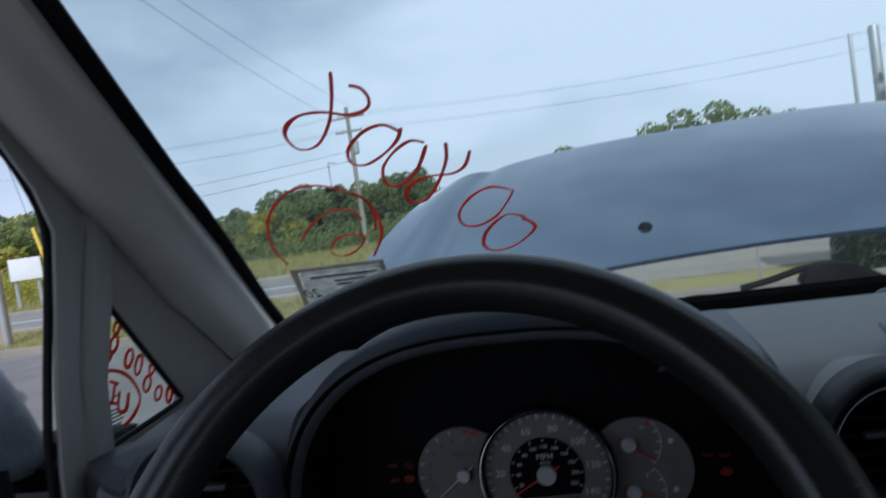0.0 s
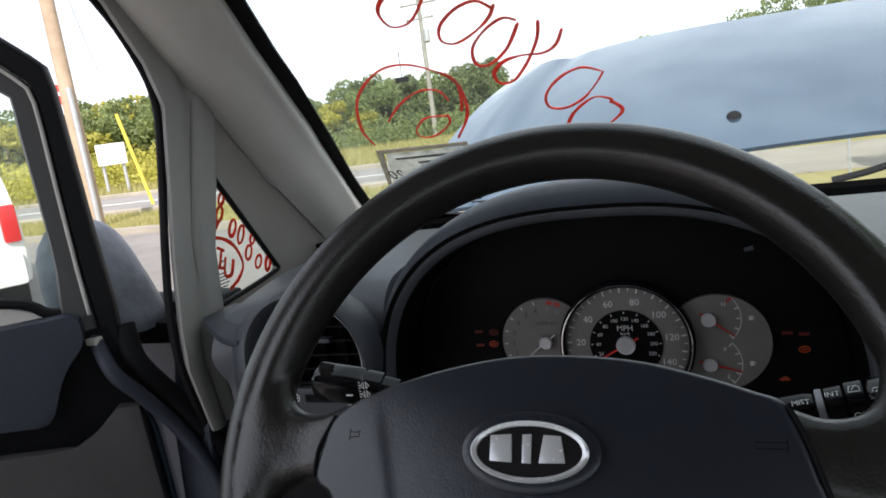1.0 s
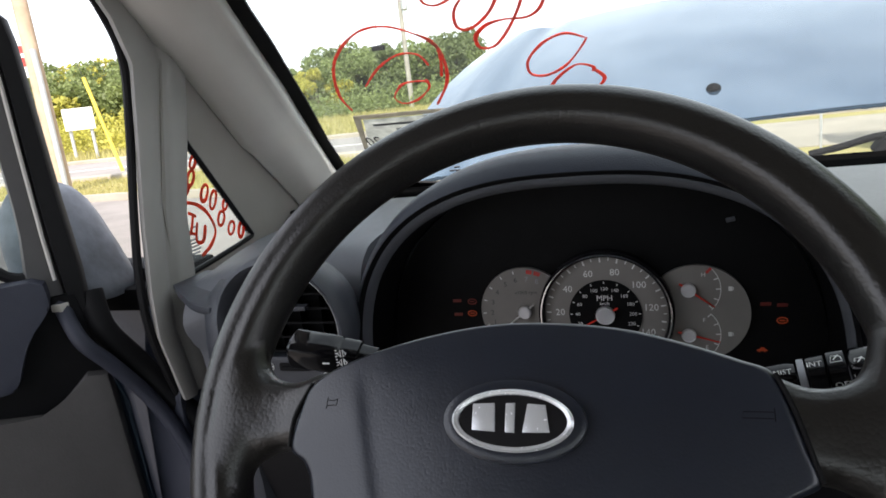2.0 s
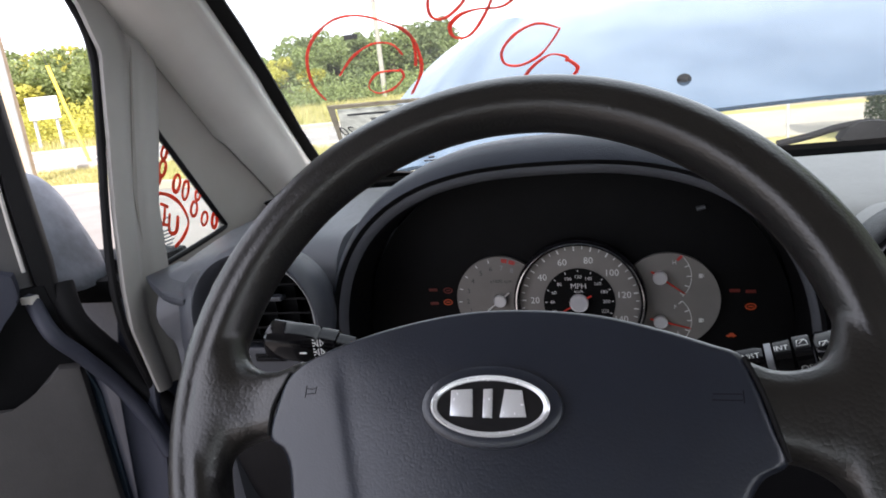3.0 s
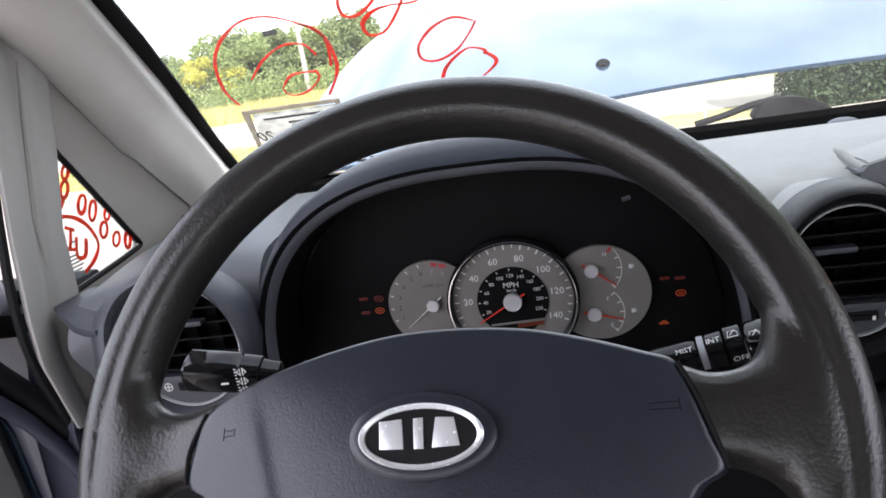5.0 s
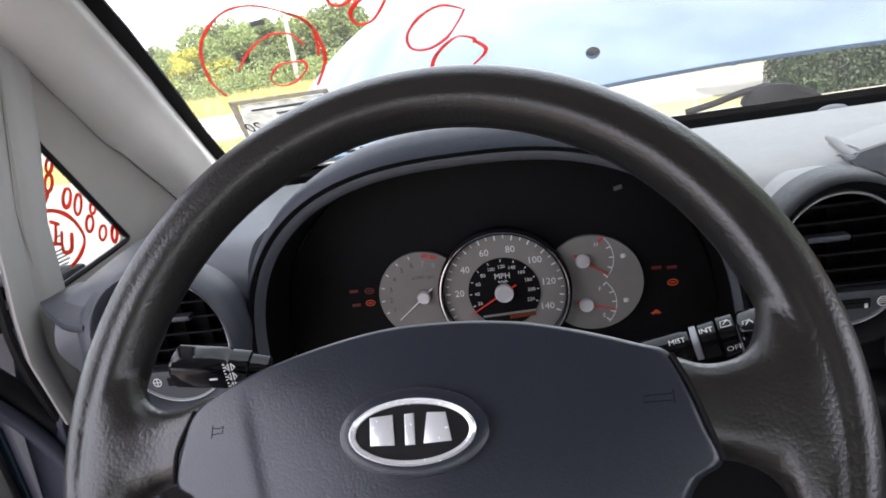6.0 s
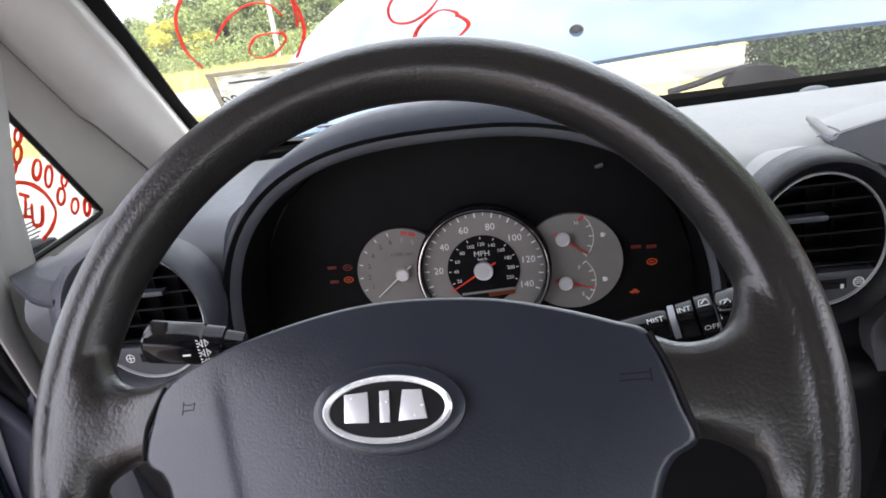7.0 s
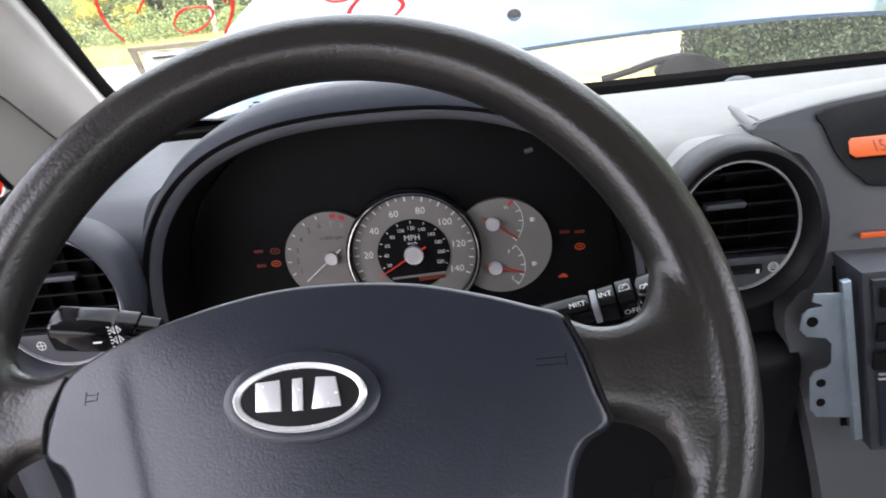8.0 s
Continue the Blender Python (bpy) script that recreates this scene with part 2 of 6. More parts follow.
# near-black green stands in for the shade deep between the leaves
M["hedge_core"] = mat("shaded_hedge_core", (0.02, 0.03, 0.012), 0.9, vary=0.4, vscale=9, grain=0.8, gscale=60, bump_dist=0.02)
M["badge"] = mat("bright_badge_metal", (0.80, 0.81, 0.83), 0.25, metal=0.45, vary=0.03, vscale=60)
M["frame_grey"] = mat("grey_door_frame_trim", (0.075, 0.073, 0.075), 0.5, vary=0.08, vscale=14, grain=0.2, gscale=900)
M["stalk_black"] = mat("glossy_black_stalk_plastic", (0.005, 0.005, 0.006), 0.10, spec=0.3, vary=0.2, vscale=40)
M["strip_black"] = mat("flat_black_felt", (0.004, 0.004, 0.004), 1.0, spec=0.0, vary=0.3, vscale=40)
M["panel_grey"] = mat("mid_grey_console_plastic", (0.075, 0.079, 0.088), 0.5, vary=0.07, vscale=14, grain=0.3, gscale=1000, cells=True, bump_dist=0.0005)
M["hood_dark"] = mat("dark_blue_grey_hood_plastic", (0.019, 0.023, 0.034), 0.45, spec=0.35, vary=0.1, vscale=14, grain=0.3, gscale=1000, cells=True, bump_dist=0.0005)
M["dust"] = mat("pale_scuff", (0.22, 0.22, 0.22), 0.7, vary=0.3, vscale=200)


# ---- mesh helpers ----
def part(name, bm, material, parent=None, label="", smooth=True, angle=38):
    bmesh.ops.recalc_face_normals(bm, faces=bm.faces)
    me = bpy.data.meshes.new(name)
    if smooth:
        for fc in bm.faces:
            fc.smooth = True
        lim = radians(angle)
        for e in bm.edges:
            if len(e.link_faces) == 2 and e.calc_face_angle(0.0) > lim:
                e.smooth = False
    bm.to_mesh(me)
    bm.free()
    me.materials.append(M[material])
    ob = new(name, me)
    if parent is not None:
        ob.parent = parent
        ob.matrix_parent_inverse = parent.matrix_world.inverted() if parent.type == "EMPTY" else parent.matrix_parent_inverse.copy()
        if parent.type != "EMPTY":
            ob.matrix_parent_inverse = Matrix.Identity(4)
    if label:
        ob["label"] = label
    return ob


def thing(name, at, label, category, group="", kind=""):
    ob = new(name)
    ob.empty_display_size = 0.05
    ob.matrix_world = Matrix.Translation(at)
    ob.location = at
    return tagged(ob, label, category, group, kind)


def box(bm, lo, hi, bev=0.0, m=None):
    r = bmesh.ops.create_cube(bm, size=1.0)
    vs = r["verts"]
    for v in vs:
        v.co = Vector([lo[i] + (hi[i] - lo[i]) * (v.co[i] + 0.5) for i in range(3)])
    if bev:
        es = list({e for v in vs for e in v.link_edges})
        r = bmesh.ops.bevel(bm, geom=es, offset=bev, segments=2, profile=0.6, affect="EDGES")
        vs = list({v for f in r["faces"] for v in f.verts} | {v for v in vs if v.is_valid})
    if m is not None:
        bmesh.ops.transform(bm, matrix=m, verts=vs)
    return vs


def loft(bm, rings, closed=True, cap=True):
    """Skins a list of rings with the same number of points."""
    rows = [[bm.verts.new(p) for p in ring] for ring in rings]
    n = len(rows[0])
    for a, b in zip(rows, rows[1:]):
        for i in range(n if closed else n - 1):
            j = (i + 1) % n
            bm.faces.new((a[i], a[j], b[j], b[i]))
    if cap and closed:
        bm.faces.new(rows[0])
        bm.faces.new(rows[-1])
    return rows


def curve_pts(pts, n=6, closed=False):
    """Catmull-Rom through points of any dimension."""
    p = [np.array(q, float) for q in pts]
    out = []
    m = len(p)
    for i in range(m if closed else m - 1):
        p0, p1, p2, p3 = (p[(i + k) % m] if closed else p[min(max(i + k, 0), m - 1)] for k in (-1, 0, 1, 2))
        for s in range(n):
            t = s / n
            out.append(0.5 * (2 * p1 + (p2 - p0) * t + (2 * p0 - 5 * p1 + 4 * p2 - p3) * t * t + (3 * p1 - p0 - 3 * p2 + p3) * t ** 3))
    if not closed:
        out.append(p[-1])
    return out


def tube(bm, pts, r, seg=8, closed=False, flat=None):
    """A tube along points; flat=(normal, factor) squashes it along a direction."""
    pts = [Vector(p) for p in pts]
    rings = []
    n = len(pts)
    s = None
    for i, p in enumerate(pts):
        a = pts[(i - 1) % n] if (closed or i) else p
        b = pts[(i + 1) % n] if (closed or i < n - 1) else p
        t = (b - a).normalized()
        if s is None:
            s = t.cross(Vector((0, 0, 1)))
            if s.length < 1e-2:
                s = t.cross(Vector((1, 0, 0)))
        s = (s - t * s.dot(t)).normalized()
        u = s.cross(t)
        rad = r[i] if isinstance(r, (list, tuple)) else r
        ring = []
        for k in range(seg):
            w = 2 * math.pi * k / seg
            d = (s * math.cos(w) + u * math.sin(w)) * rad
            if flat:
                d = d - flat[0] * d.dot(flat[0]) * (1 - flat[1])
            ring.append(p + d)
        rings.append(ring)
    if closed:
        rings.append(rings[0])
        rows = [[bm.verts.new(p) for p in ring] for ring in rings[:-1]]
        rows.append(rows[0])
        for a, b in zip(rows, rows[1:]):
            for i in range(seg):
                bm.faces.new((a[i], a[(i + 1) % seg], b[(i + 1) % seg], b[i]))
    else:
        loft(bm, rings)


def prism(bm, outline, place, t0, t1, bev=0.0):
    """Extrudes a 2D outline; place(u, v, w) gives the point."""
    a = [bm.verts.new(place(u, v, t0)) for u, v in outline]
    b = [bm.verts.new(place(u, v, t1)) for u, v in outline]
    n = len(a)
    fa, fb = bm.faces.new(a), bm.faces.new(b)
    for i in range(n):
        bm.faces.new((a[i], a[(i + 1) % n], b[(i + 1) % n], b[i]))
    if bev:
        bmesh.ops.bevel(bm, geom=list(fb.edges) + list(fa.edges), offset=bev, segments=2, profile=0.6, affect="EDGES")


def disc(bm, c, r, y0, y1, seg=48, rz=None, bev=0.0):
    """A round plate standing in the x-z plane between two depths."""
    prism(bm, [(r * math.cos(2 * math.pi * k / seg), (rz or r) * math.sin(2 * math.pi * k / seg)) for k in range(seg)],
          lambda u, v, w: (c[0] + u, w, c[1] + v), y0, y1, bev)


def ring_y(bm, c, prof, seg=64, sz=1.0):
    """A turned ring round the y axis; prof holds (radius, depth)."""
    rows = []
    for k in range(seg):
        w = 2 * math.pi * k / seg
        rows.append([bm.verts.new((c[0] + r * math.cos(w), y, c[1] + sz * r * math.sin(w))) for r, y in prof])
    n = len(prof)
    for k in range(seg):
        a, b = rows[k], rows[(k + 1) % seg]
        for i in range(n):
            j = (i + 1) % n
            bm.faces.new((a[i], a[j], b[j], b[i]))


def text_bm(string, size, place, depth=0.0002, spacing=1.0):
    """Letters of the built-in font as a mesh, centred; place(u, v, w) gives the point."""
    cu = bpy.data.curves.new("letters", "FONT")
    cu.body, cu.size, cu.align_x, cu.align_y, cu.extrude = string, size, "CENTER", "CENTER", depth
    cu.resolution_u = 2
    cu.space_character = spacing
    ob = bpy.data.objects.new("letters", cu)
    scene.collection.objects.link(ob)
    dg = bpy.context.evaluated_depsgraph_get()
    me = bpy.data.meshes.new_from_object(ob.evaluated_get(dg))
    bm = bmesh.new()
    bm.from_mesh(me)
    bpy.data.objects.remove(ob)
    bpy.data.curves.remove(cu)
    bpy.data.meshes.remove(me)
    for v in bm.verts:
        v.co = Vector(place(v.co.x, v.co.y, v.co.z))
    return bm

# ================= outside: ground, road, kerbs =================
def flat_piece(name, material, outline, z0, z1, label, category):
    bm = bmesh.new()
    prism(bm, outline, lambda u, v, w: (u, v, w), z0, z1)
    ob = part(name, bm, material, None, smooth=False)
    return tagged(ob, label, category, kind="structure")


ground = bmesh.new()
bmesh.ops.create_grid(ground, x_segments=40, y_segments=40, size=1500)
for v in ground.verts:
    d = math.hypot(v.co.x, v.co.y)
    if d > 150:
        v.co.z = 2.0 * noise.noise(v.co * 0.004)
ground = tagged(part("ground", ground, "grass"), "dry yellow-green grass ground reaching the horizon", "ground", kind="structure")
flat_piece("parking_lot", "asphalt", [(-60, -60), (60, -60), (60, 6.3), (1.0, 6.3), (-8.0, 8.3), (-60, 10.0)], -0.1, 0.008,
           "grey worn asphalt parking lot under the car", "parking lot")
flat_piece("road", "road", [(-90, 13.2), (90, 11.0), (90, 16.5), (-90, 19.8)], -0.1, 0.010, "sun-bleached grey road across the view", "road")
flat_piece("pavement", "concrete", [(-0.6, 8.2), (60, 7.9), (60, 10.9), (-0.6, 11.2)], -0.1, 0.012, "pale concrete strip behind the wire fence", "pavement")


def kerb(name, pts, w, h, label):
    bm = bmesh.new()
    rings = []
    for i, p in enumerate(pts):
        a, b = pts[max(i - 1, 0)], pts[min(i + 1, len(pts) - 1)]
        t = Vector((b[0] - a[0], b[1] - a[1], 0)).normalized()
        s = Vector((-t.y, t.x, 0))
        p = Vector((p[0], p[1], 0))
        rings.append([p - s * w / 2 + Vector((0, 0, -0.05)), p - s * w / 2 + Vector((0, 0, h - 0.02)), p - s * (w / 2 - 0.02) + Vector((0, 0, h)),
                      p + s * w / 2 + Vector((0, 0, h)), p + s * w / 2 + Vector((0, 0, -0.05))])
    loft(bm, rings)
    return tagged(part(name, bm, "concrete"), label, "kerb", kind="structure")


kerb("kerb", [(60, 6.4), (1.0, 6.4), (-8.0, 8.4), (-60, 10.1)], 0.16, 0.11, "pale concrete kerb between lot and grass strip")
kerb("kerb", [(-90, 13.1), (90, 10.95)], 0.18, 0.10, "pale concrete kerb along the near road edge")
kerb("kerb", [(-90, 20.0), (90, 16.7)], 0.3, 0.12, "pale concrete kerb along the far road edge")
for k, yy in enumerate((16.3,)):
    flat_piece("road_marking", "white", [(-90, 16.45), (90, 13.7), (90, 13.8), (-90, 16.55)], 0.0, 0.014, "worn white line painted along the road", "marking")

# grass blades on the verge and the far field
def blades(name, count, area, hmin, hmax, width, seed, label):
    rng = random.Random(seed)
    verts, faces = [], []
    for _ in range(count):
        x, y = area(rng)
        a = rng.uniform(0, math.pi)
        h = rng.uniform(hmin, hmax)
        dx, dy = math.cos(a) * width, math.sin(a) * width
        lx, ly = rng.uniform(-0.4, 0.4) * h, rng.uniform(-0.4, 0.4) * h
        i = len(verts)
        verts += [(x - dx, y - dy, 0), (x + dx, y + dy, 0), (x + lx + dx * .3, y + ly + dy * .3, h), (x + lx - dx * .3, y + ly - dy * .3, h)]
        faces.append((i, i + 1, i + 2, i + 3))
    me = bpy.data.meshes.new(name)
    me.from_pydata(verts, [], faces)
    me.materials.append(M["blade"])
    return tagged(new(name, me), label, "grass", kind="stuff")


def verge(r):
    x = r.uniform(-24, -1.2)
    near = 8.6 - 0.22 * (x + 8) if x > -8 else 8.5 - 0.033 * (x + 8)
    return x, r.uniform(near, 12.3)


blades("verge_grass", 30000, verge, 0.03, 0.09, 0.007, 3, "short yellow-green grass on the verge")
blades("field_grass", 38000, lambda r: (lambda y: (r.uniform(-1.35, 0.1) * y, y))(r.uniform(18.5, 55)), 0.10, 0.32, 0.025, 4, "tall yellow-green field grass before the trees")


# ================= trees =================
def leaf_cloud(bm_verts, bm_faces, rng, c, rad, n, size):
    for _ in range(n):
        d = Vector((rng.gauss(0, 1), rng.gauss(0, 1), rng.gauss(0, 1))).normalized() * (rng.uniform(0.45, 1.0) ** 0.5)
        p = Vector((c[0] + d.x * rad[0], c[1] + d.y * rad[1], c[2] + d.z * rad[2]))
        a = Vector((rng.gauss(0, 1), rng.gauss(0, 1), rng.gauss(0, 1))).normalized()
        b = a.cross(Vector((rng.gauss(0, 1), rng.gauss(0, 1), rng.gauss(0, 1)))).normalized()
        s = size * rng.uniform(0.5, 1.3)
        i = len(bm_verts)
        bm_verts += [tuple(p - a * s), tuple(p + b * s * .55), tuple(p + a * s), tuple(p - b * s * .55)]
        bm_faces.append((i, i + 1, i + 2, i + 3))


def make_tree(name, height, spread, conifer, leaf_mat, seed, label, leaves=1500, size=0.16, base=0.18):
    rng = random.Random(seed)
    t = thing(name, (0, 0, 0), label, "tree")
    bm = bmesh.new()
    lean = rng.uniform(-0.03, 0.03)
    pts = [Vector((lean * height * k / 6 + rng.uniform(-.02, .02) * height * (k > 0) * .4, rng.uniform(-.01, .01) * height, height * 0.92 * k / 6)) for k in range(7)]
    tube(bm, pts, [0.022 * height * (1 - 0.85 * k / 6) for k in range(7)], 7)
    ends = []
    for k in range(9):
        f = base + (0.88 - base) * (k + rng.random()) / 9
        p0 = Vector((lean * height * f, 0, height * f * 0.92))
        a = rng.uniform(0, 2 * math.pi)
        ln = spread * (1.05 - f if conifer else 0.55 + 0.5 * math.sin(math.pi * f)) * rng.uniform(0.7, 1.1)
        p1 = p0 + Vector((math.cos(a) * ln, math.sin(a) * ln, height * rng.uniform(0.0, 0.13)))
        mid = (p0 + p1) / 2 + Vector((0, 0, 0.03 * height))
        tube(bm, [p0, mid, p1], [0.008 * height, 0.005 * height, 0.002 * height], 5)
        ends += [p1, (mid + p1) / 2]
    part("trunk", bm, "bark", t)
    vs, fs = [], []
    for e in ends + [Vector((lean * height, 0, height * 0.93))]:
        r = spread * rng.uniform(0.28, 0.5)
        leaf_cloud(vs, fs, rng, e, (r, r, r * rng.uniform(0.55, 0.85)), leaves // len(ends), size)
    me = bpy.data.meshes.new("crown")
    me.from_pydata(vs, [], fs)
    me.materials.append(M[leaf_mat])
    cr = new("crown", me)
    cr.parent = t
    return t


KINDS = [
    make_tree("tree", 4.9, 2.5, False, "leaf", 11, "green broad-leaved tree at the wood's edge", 4200, 0.15, 0.05),
    make_tree("tree", 5.6, 2.2, True, "leaf_dark", 12, "dark green pine in the wood", 4000, 0.15, 0.05),
    make_tree("tree", 4.3, 2.6, False, "leaf_sunlit", 13, "yellow-green sunlit tree at the wood's edge", 4200, 0.15, 0.04),
    make_tree("tree", 5.7, 2.6, False, "leaf", 14, "tall green tree with gaps in its crown", 4200, 0.15, 0.06),
]
rng = random.Random(5)
spots = []
for k in range(80):
    az = -54 + k * 0.62 + rng.uniform(-0.4, 0.4)
    spots.append((az, rng.uniform(50, 55), rng.uniform(0.80, 1.02) * (1.2 if az < -38 else 0.72 if az < -27 else 0.92)))
for k in range(56):
    az = -54 + k * 0.9 + rng.uniform(-0.6, 0.6)
    spots.append((az, rng.uniform(57, 64), rng.uniform(0.9, 1.15) * (1.25 if az < -38 else 0.72 if az < -27 else 0.94)))
first = set()
for az, d, s in spots:
    if az > -14:
        continue
    s *= 0.94
    k = rng.choice((2, 2, 2, 0)) if az < -36 else rng.choice((0, 1, 1, 3)) if d > 56 else rng.choice((0, 0, 2, 1, 3, 3))
    m = pose(d * math.sin(radians(az)), d * math.cos(radians(az)), 0, 0, 0, rng.uniform(0, 360)) @ Matrix.Scale(s, 4)
    if k not in first:
        first.add(k)
        KINDS[k].matrix_basis = m
    else:
        c = copy_thing(KINDS[k], m)
        c.matrix_basis = m
for az, d, h in ((-2.3, 62, 1.10), (6.8, 56, 1.27), (9.6, 55, 1.27), (12.2, 58, 1.12)):
    c = copy_thing(KINDS[0], Matrix())
    c.matrix_basis = pose(d * math.sin(radians(az)), d * math.cos(radians(az)), 0, 0, 0, az * 30) @ Matrix.Diagonal((1.1, 1.1, h, 1))
# unseen tall trees beside the hedge, added to give the bonnet something dark to mirror
for az, d, s in ((43, 17, 1.7), (52, 15, 2.0), (61, 15, 2.0)):
    c = copy_thing(KINDS[3], Matrix())
    c.matrix_basis = pose(d * math.sin(radians(az)), d * math.cos(radians(az)), 0, 0, 0, az * 17) @ Matrix.Scale(s, 4)
# undergrowth along the wood's foot
def undergrowth(count, az0, az1, d0, d1, material, label):
    vs, fs = [], []
    for _ in range(count):
        az, d, h = radians(rng.uniform(az0, az1)), rng.uniform(d0, d1), rng.uniform(0.5, 1.3)
        leaf_cloud(vs, fs, rng, (d * math.sin(az), d * math.cos(az), h * 0.7), (rng.uniform(.8, 1.8), rng.uniform(.8, 1.5), h), 170, 0.10)
    me = bpy.data.meshes.new("undergrowth")
    me.from_pydata(vs, [], fs)
    me.materials.append(M[material])
    tagged(new("undergrowth", me), label, "bushes", kind="stuff")


undergrowth(75, -53, -36, 32, 44, "leaf_sunlit", "sunlit yellow-green bushes beyond the road")
undergrowth(90, -36, -13, 44, 50, "leaf", "green bushes at the foot of the wood")

# ================= poles, wires, signs, fence, hedge =================
def utility_pole(at, h, r, label, arms, wood):
    t = thing("utility_pole", (*at, 0), label, "utility pole")
    bm = bmesh.new()
    tube(bm, [(at[0], at[1], -0.3), (at[0], at[1], h * .5), (at[0], at[1], h)], [r, r * .85, r * .7], 14)
    part("post", bm, wood, t)
    for z, w in arms:
        bm = bmesh.new()
        box(bm, (at[0] - w, at[1] - .16, z - .06), (at[0] + w, at[1] - .06 - r * .3, z + .06), 0.01)
        part("crossarm", bm, wood, t)
        for s in (-.9, -.45, .45, .9):
            bm = bmesh.new()
            tube(bm, [(at[0] + s * w, at[1] - .11, z + .05), (at[0] + s * w, at[1] - .11, z + .1), (at[0] + s * w, at[1] - .11, z + .2)], [.025, .045, .03], 8)
            part("insulator", bm, "galv", t)
    return t


NP, FP = (-10.6, 10.0), (-14.9, 42.3)
near_pole = utility_pole(NP, 9.5, 0.145, "weathered brown wooden utility pole on the verge", [(8.8, 1.1)], "pole")
bm = bmesh.new()
tube(bm, [(NP[0] + .15, NP[1] - .1, 0.0), (NP[0] + .15, NP[1] - .1, 2.1), (NP[0] + .14, NP[1] - .1, 2.6)], 0.05, 10)
part("conduit", bm, "galv", near_pole, "pale grey conduit pipe on the pole")
far_pole = utility_pole(FP, 9.0, 0.17, "grey wooden utility pole before the wood", [(8.3, 1.2), (7.4, 0.9)], "grey_pole")
bm = bmesh.new()
tube(bm, [(FP[0] + .35, FP[1] - .2, 5.9), (FP[0] + .35, FP[1] - .2, 6.0), (FP[0] + .35, FP[1] - .2, 6.7), (FP[0] + .35, FP[1] - .2, 6.75)], [.1, .2, .2, .1], 12)
part("transformer", bm, "galv", far_pole, "grey transformer can")
for at, h, r in (((18.6 * math.sin(radians(18.7)) * 2.4, 18.6 * math.cos(radians(18.7)) * 2.4), 7.7, 0.12), ((8.0, 21.6), 4.6, 0.16)):
    t = thing("lamp_post", (*at, 0), "grey metal post standing beyond the raised bonnet", "post")
    bm = bmesh.new()
    tube(bm, [(*at, -0.2), (*at, h * .6), (*at, h - .05), (*at, h)], [r, r * .9, r * .85, r * .7], 12)
    part("shaft", bm, "galv", t)


def wire(a, b, sag, r=0.006, label="thin black overhead wire between poles"):
    bm = bmesh.new()
    a, b = Vector(a), Vector(b)
    tube(bm, [a.lerp(b, k / 16) - Vector((0, 0, 4 * sag * (k / 16) * (1 - k / 16))) for k in range(17)], r, 5)
    return tagged(part("overhead_wire", bm, "cable"), label, "wire")


for dx, z in ((-1.0, 8.55), (1.0, 8.55), (-.8, 7.6), (.8, 7.6)):
    wire((FP[0] + dx, FP[1], z), (NP[0] + dx * .9 - 22, 34 + dx, z - .6), 0.5)
    wire((FP[0] + dx, FP[1], z), (22 + dx, 47, z), 0.7)
wire((FP[0], FP[1], 6.2), (-46, 36, 5.2), 0.4, 0.012)
wire((FP[0], FP[1], 5.6), (-46, 36.5, 4.4), 0.5, 0.014)
wire((NP[0], NP[1], 8.9), (FP[0] - 1, FP[1], 8.5), 0.3, 0.008)
wire((NP[0] + .5, NP[1], 8.9), (FP[0] + 1, FP[1], 8.5), 0.3, 0.008)
# hanging traffic signal left of the far pole
t = thing("traffic_signal", (-16.1, 41.0, 3.75), "dark traffic signal box hanging from a wire", "traffic signal")
bm = bmesh.new()
box(bm, (-16.55, 40.8, 3.72), (-15.75, 41.1, 4.02), 0.05)
part("housing", bm, "black", t)
bm = bmesh.new()
tube(bm, [(-16.15, 40.95, 4.0), (-16.15, 40.95, 5.55), (-16.15, 42.2, 5.6)], 0.025, 6)
part("hanger", bm, "cable", t)


def sign(name, az0, az1, el0, el1, d, label, bars):
    x0, x1 = d * math.tan(radians(az0 + 45)), d * math.tan(radians(az1 + 45))
    z0, z1 = 1.11 + d * math.tan(radians(el0)), 1.11 + d * math.tan(radians(el1))
    rot = pose(0, 0, 0, 0, 0, 45)
    P = lambda u, v, w: rot @ Vector((u, d - w, v))
    t = thing(name, P((x0 + x1) / 2, 0, 0), label, "sign")
    bm = bmesh.new()
    prism(bm, [(x0, z0), (x1, z0), (x1, z1), (x0, z1)], P, -0.06, 0.06, 0.015)
    part("board", bm, "signboard", t)
    for u in (x0 + .15, x1 - .15):
        bm = bmesh.new()
        tube(bm, [P(u, 0, -.1), P(u, z0 + .1, -.1)], 0.06, 8)
        part("post", bm, "galv", t)
    for (u0, u1, v0, v1) in bars:
        bm = bmesh.new()
        q = lambda a, b, s: a + (b - a) * s
        prism(bm, [(q(x0, x1, u0), q(z0, z1, v0)), (q(x0, x1, u1), q(z0, z1, v0)), (q(x0, x1, u1), q(z0, z1, v1)), (q(x0, x1, u0), q(z0, z1, v1))], P, 0.055, 0.066)
        part("lettering", bm, "red_print", t, "red unreadable lettering bar")


sign("small_sign", -45.4, -43.4, 0.05, 1.6, 29, "blank white signboard on low posts across the road", [])
sign("tall_sign", -48.8, -46.1, 4.0, 6.6, 34, "white signboard with faded red lettering", [(.1, .9, .62, .82), (.12, .4, .3, .5), (.5, .9, .28, .52)])
t = thing("guy_guard", (-12.76, 13.97, 0), "slanting yellow plastic guard on a guy wire", "guy wire guard")
bm = bmesh.new()
tube(bm, [(-12.76, 13.97, 0), (-13.35, 14.0, 2.35)], 0.042, 10)
part("guard", bm, "yellow", t)
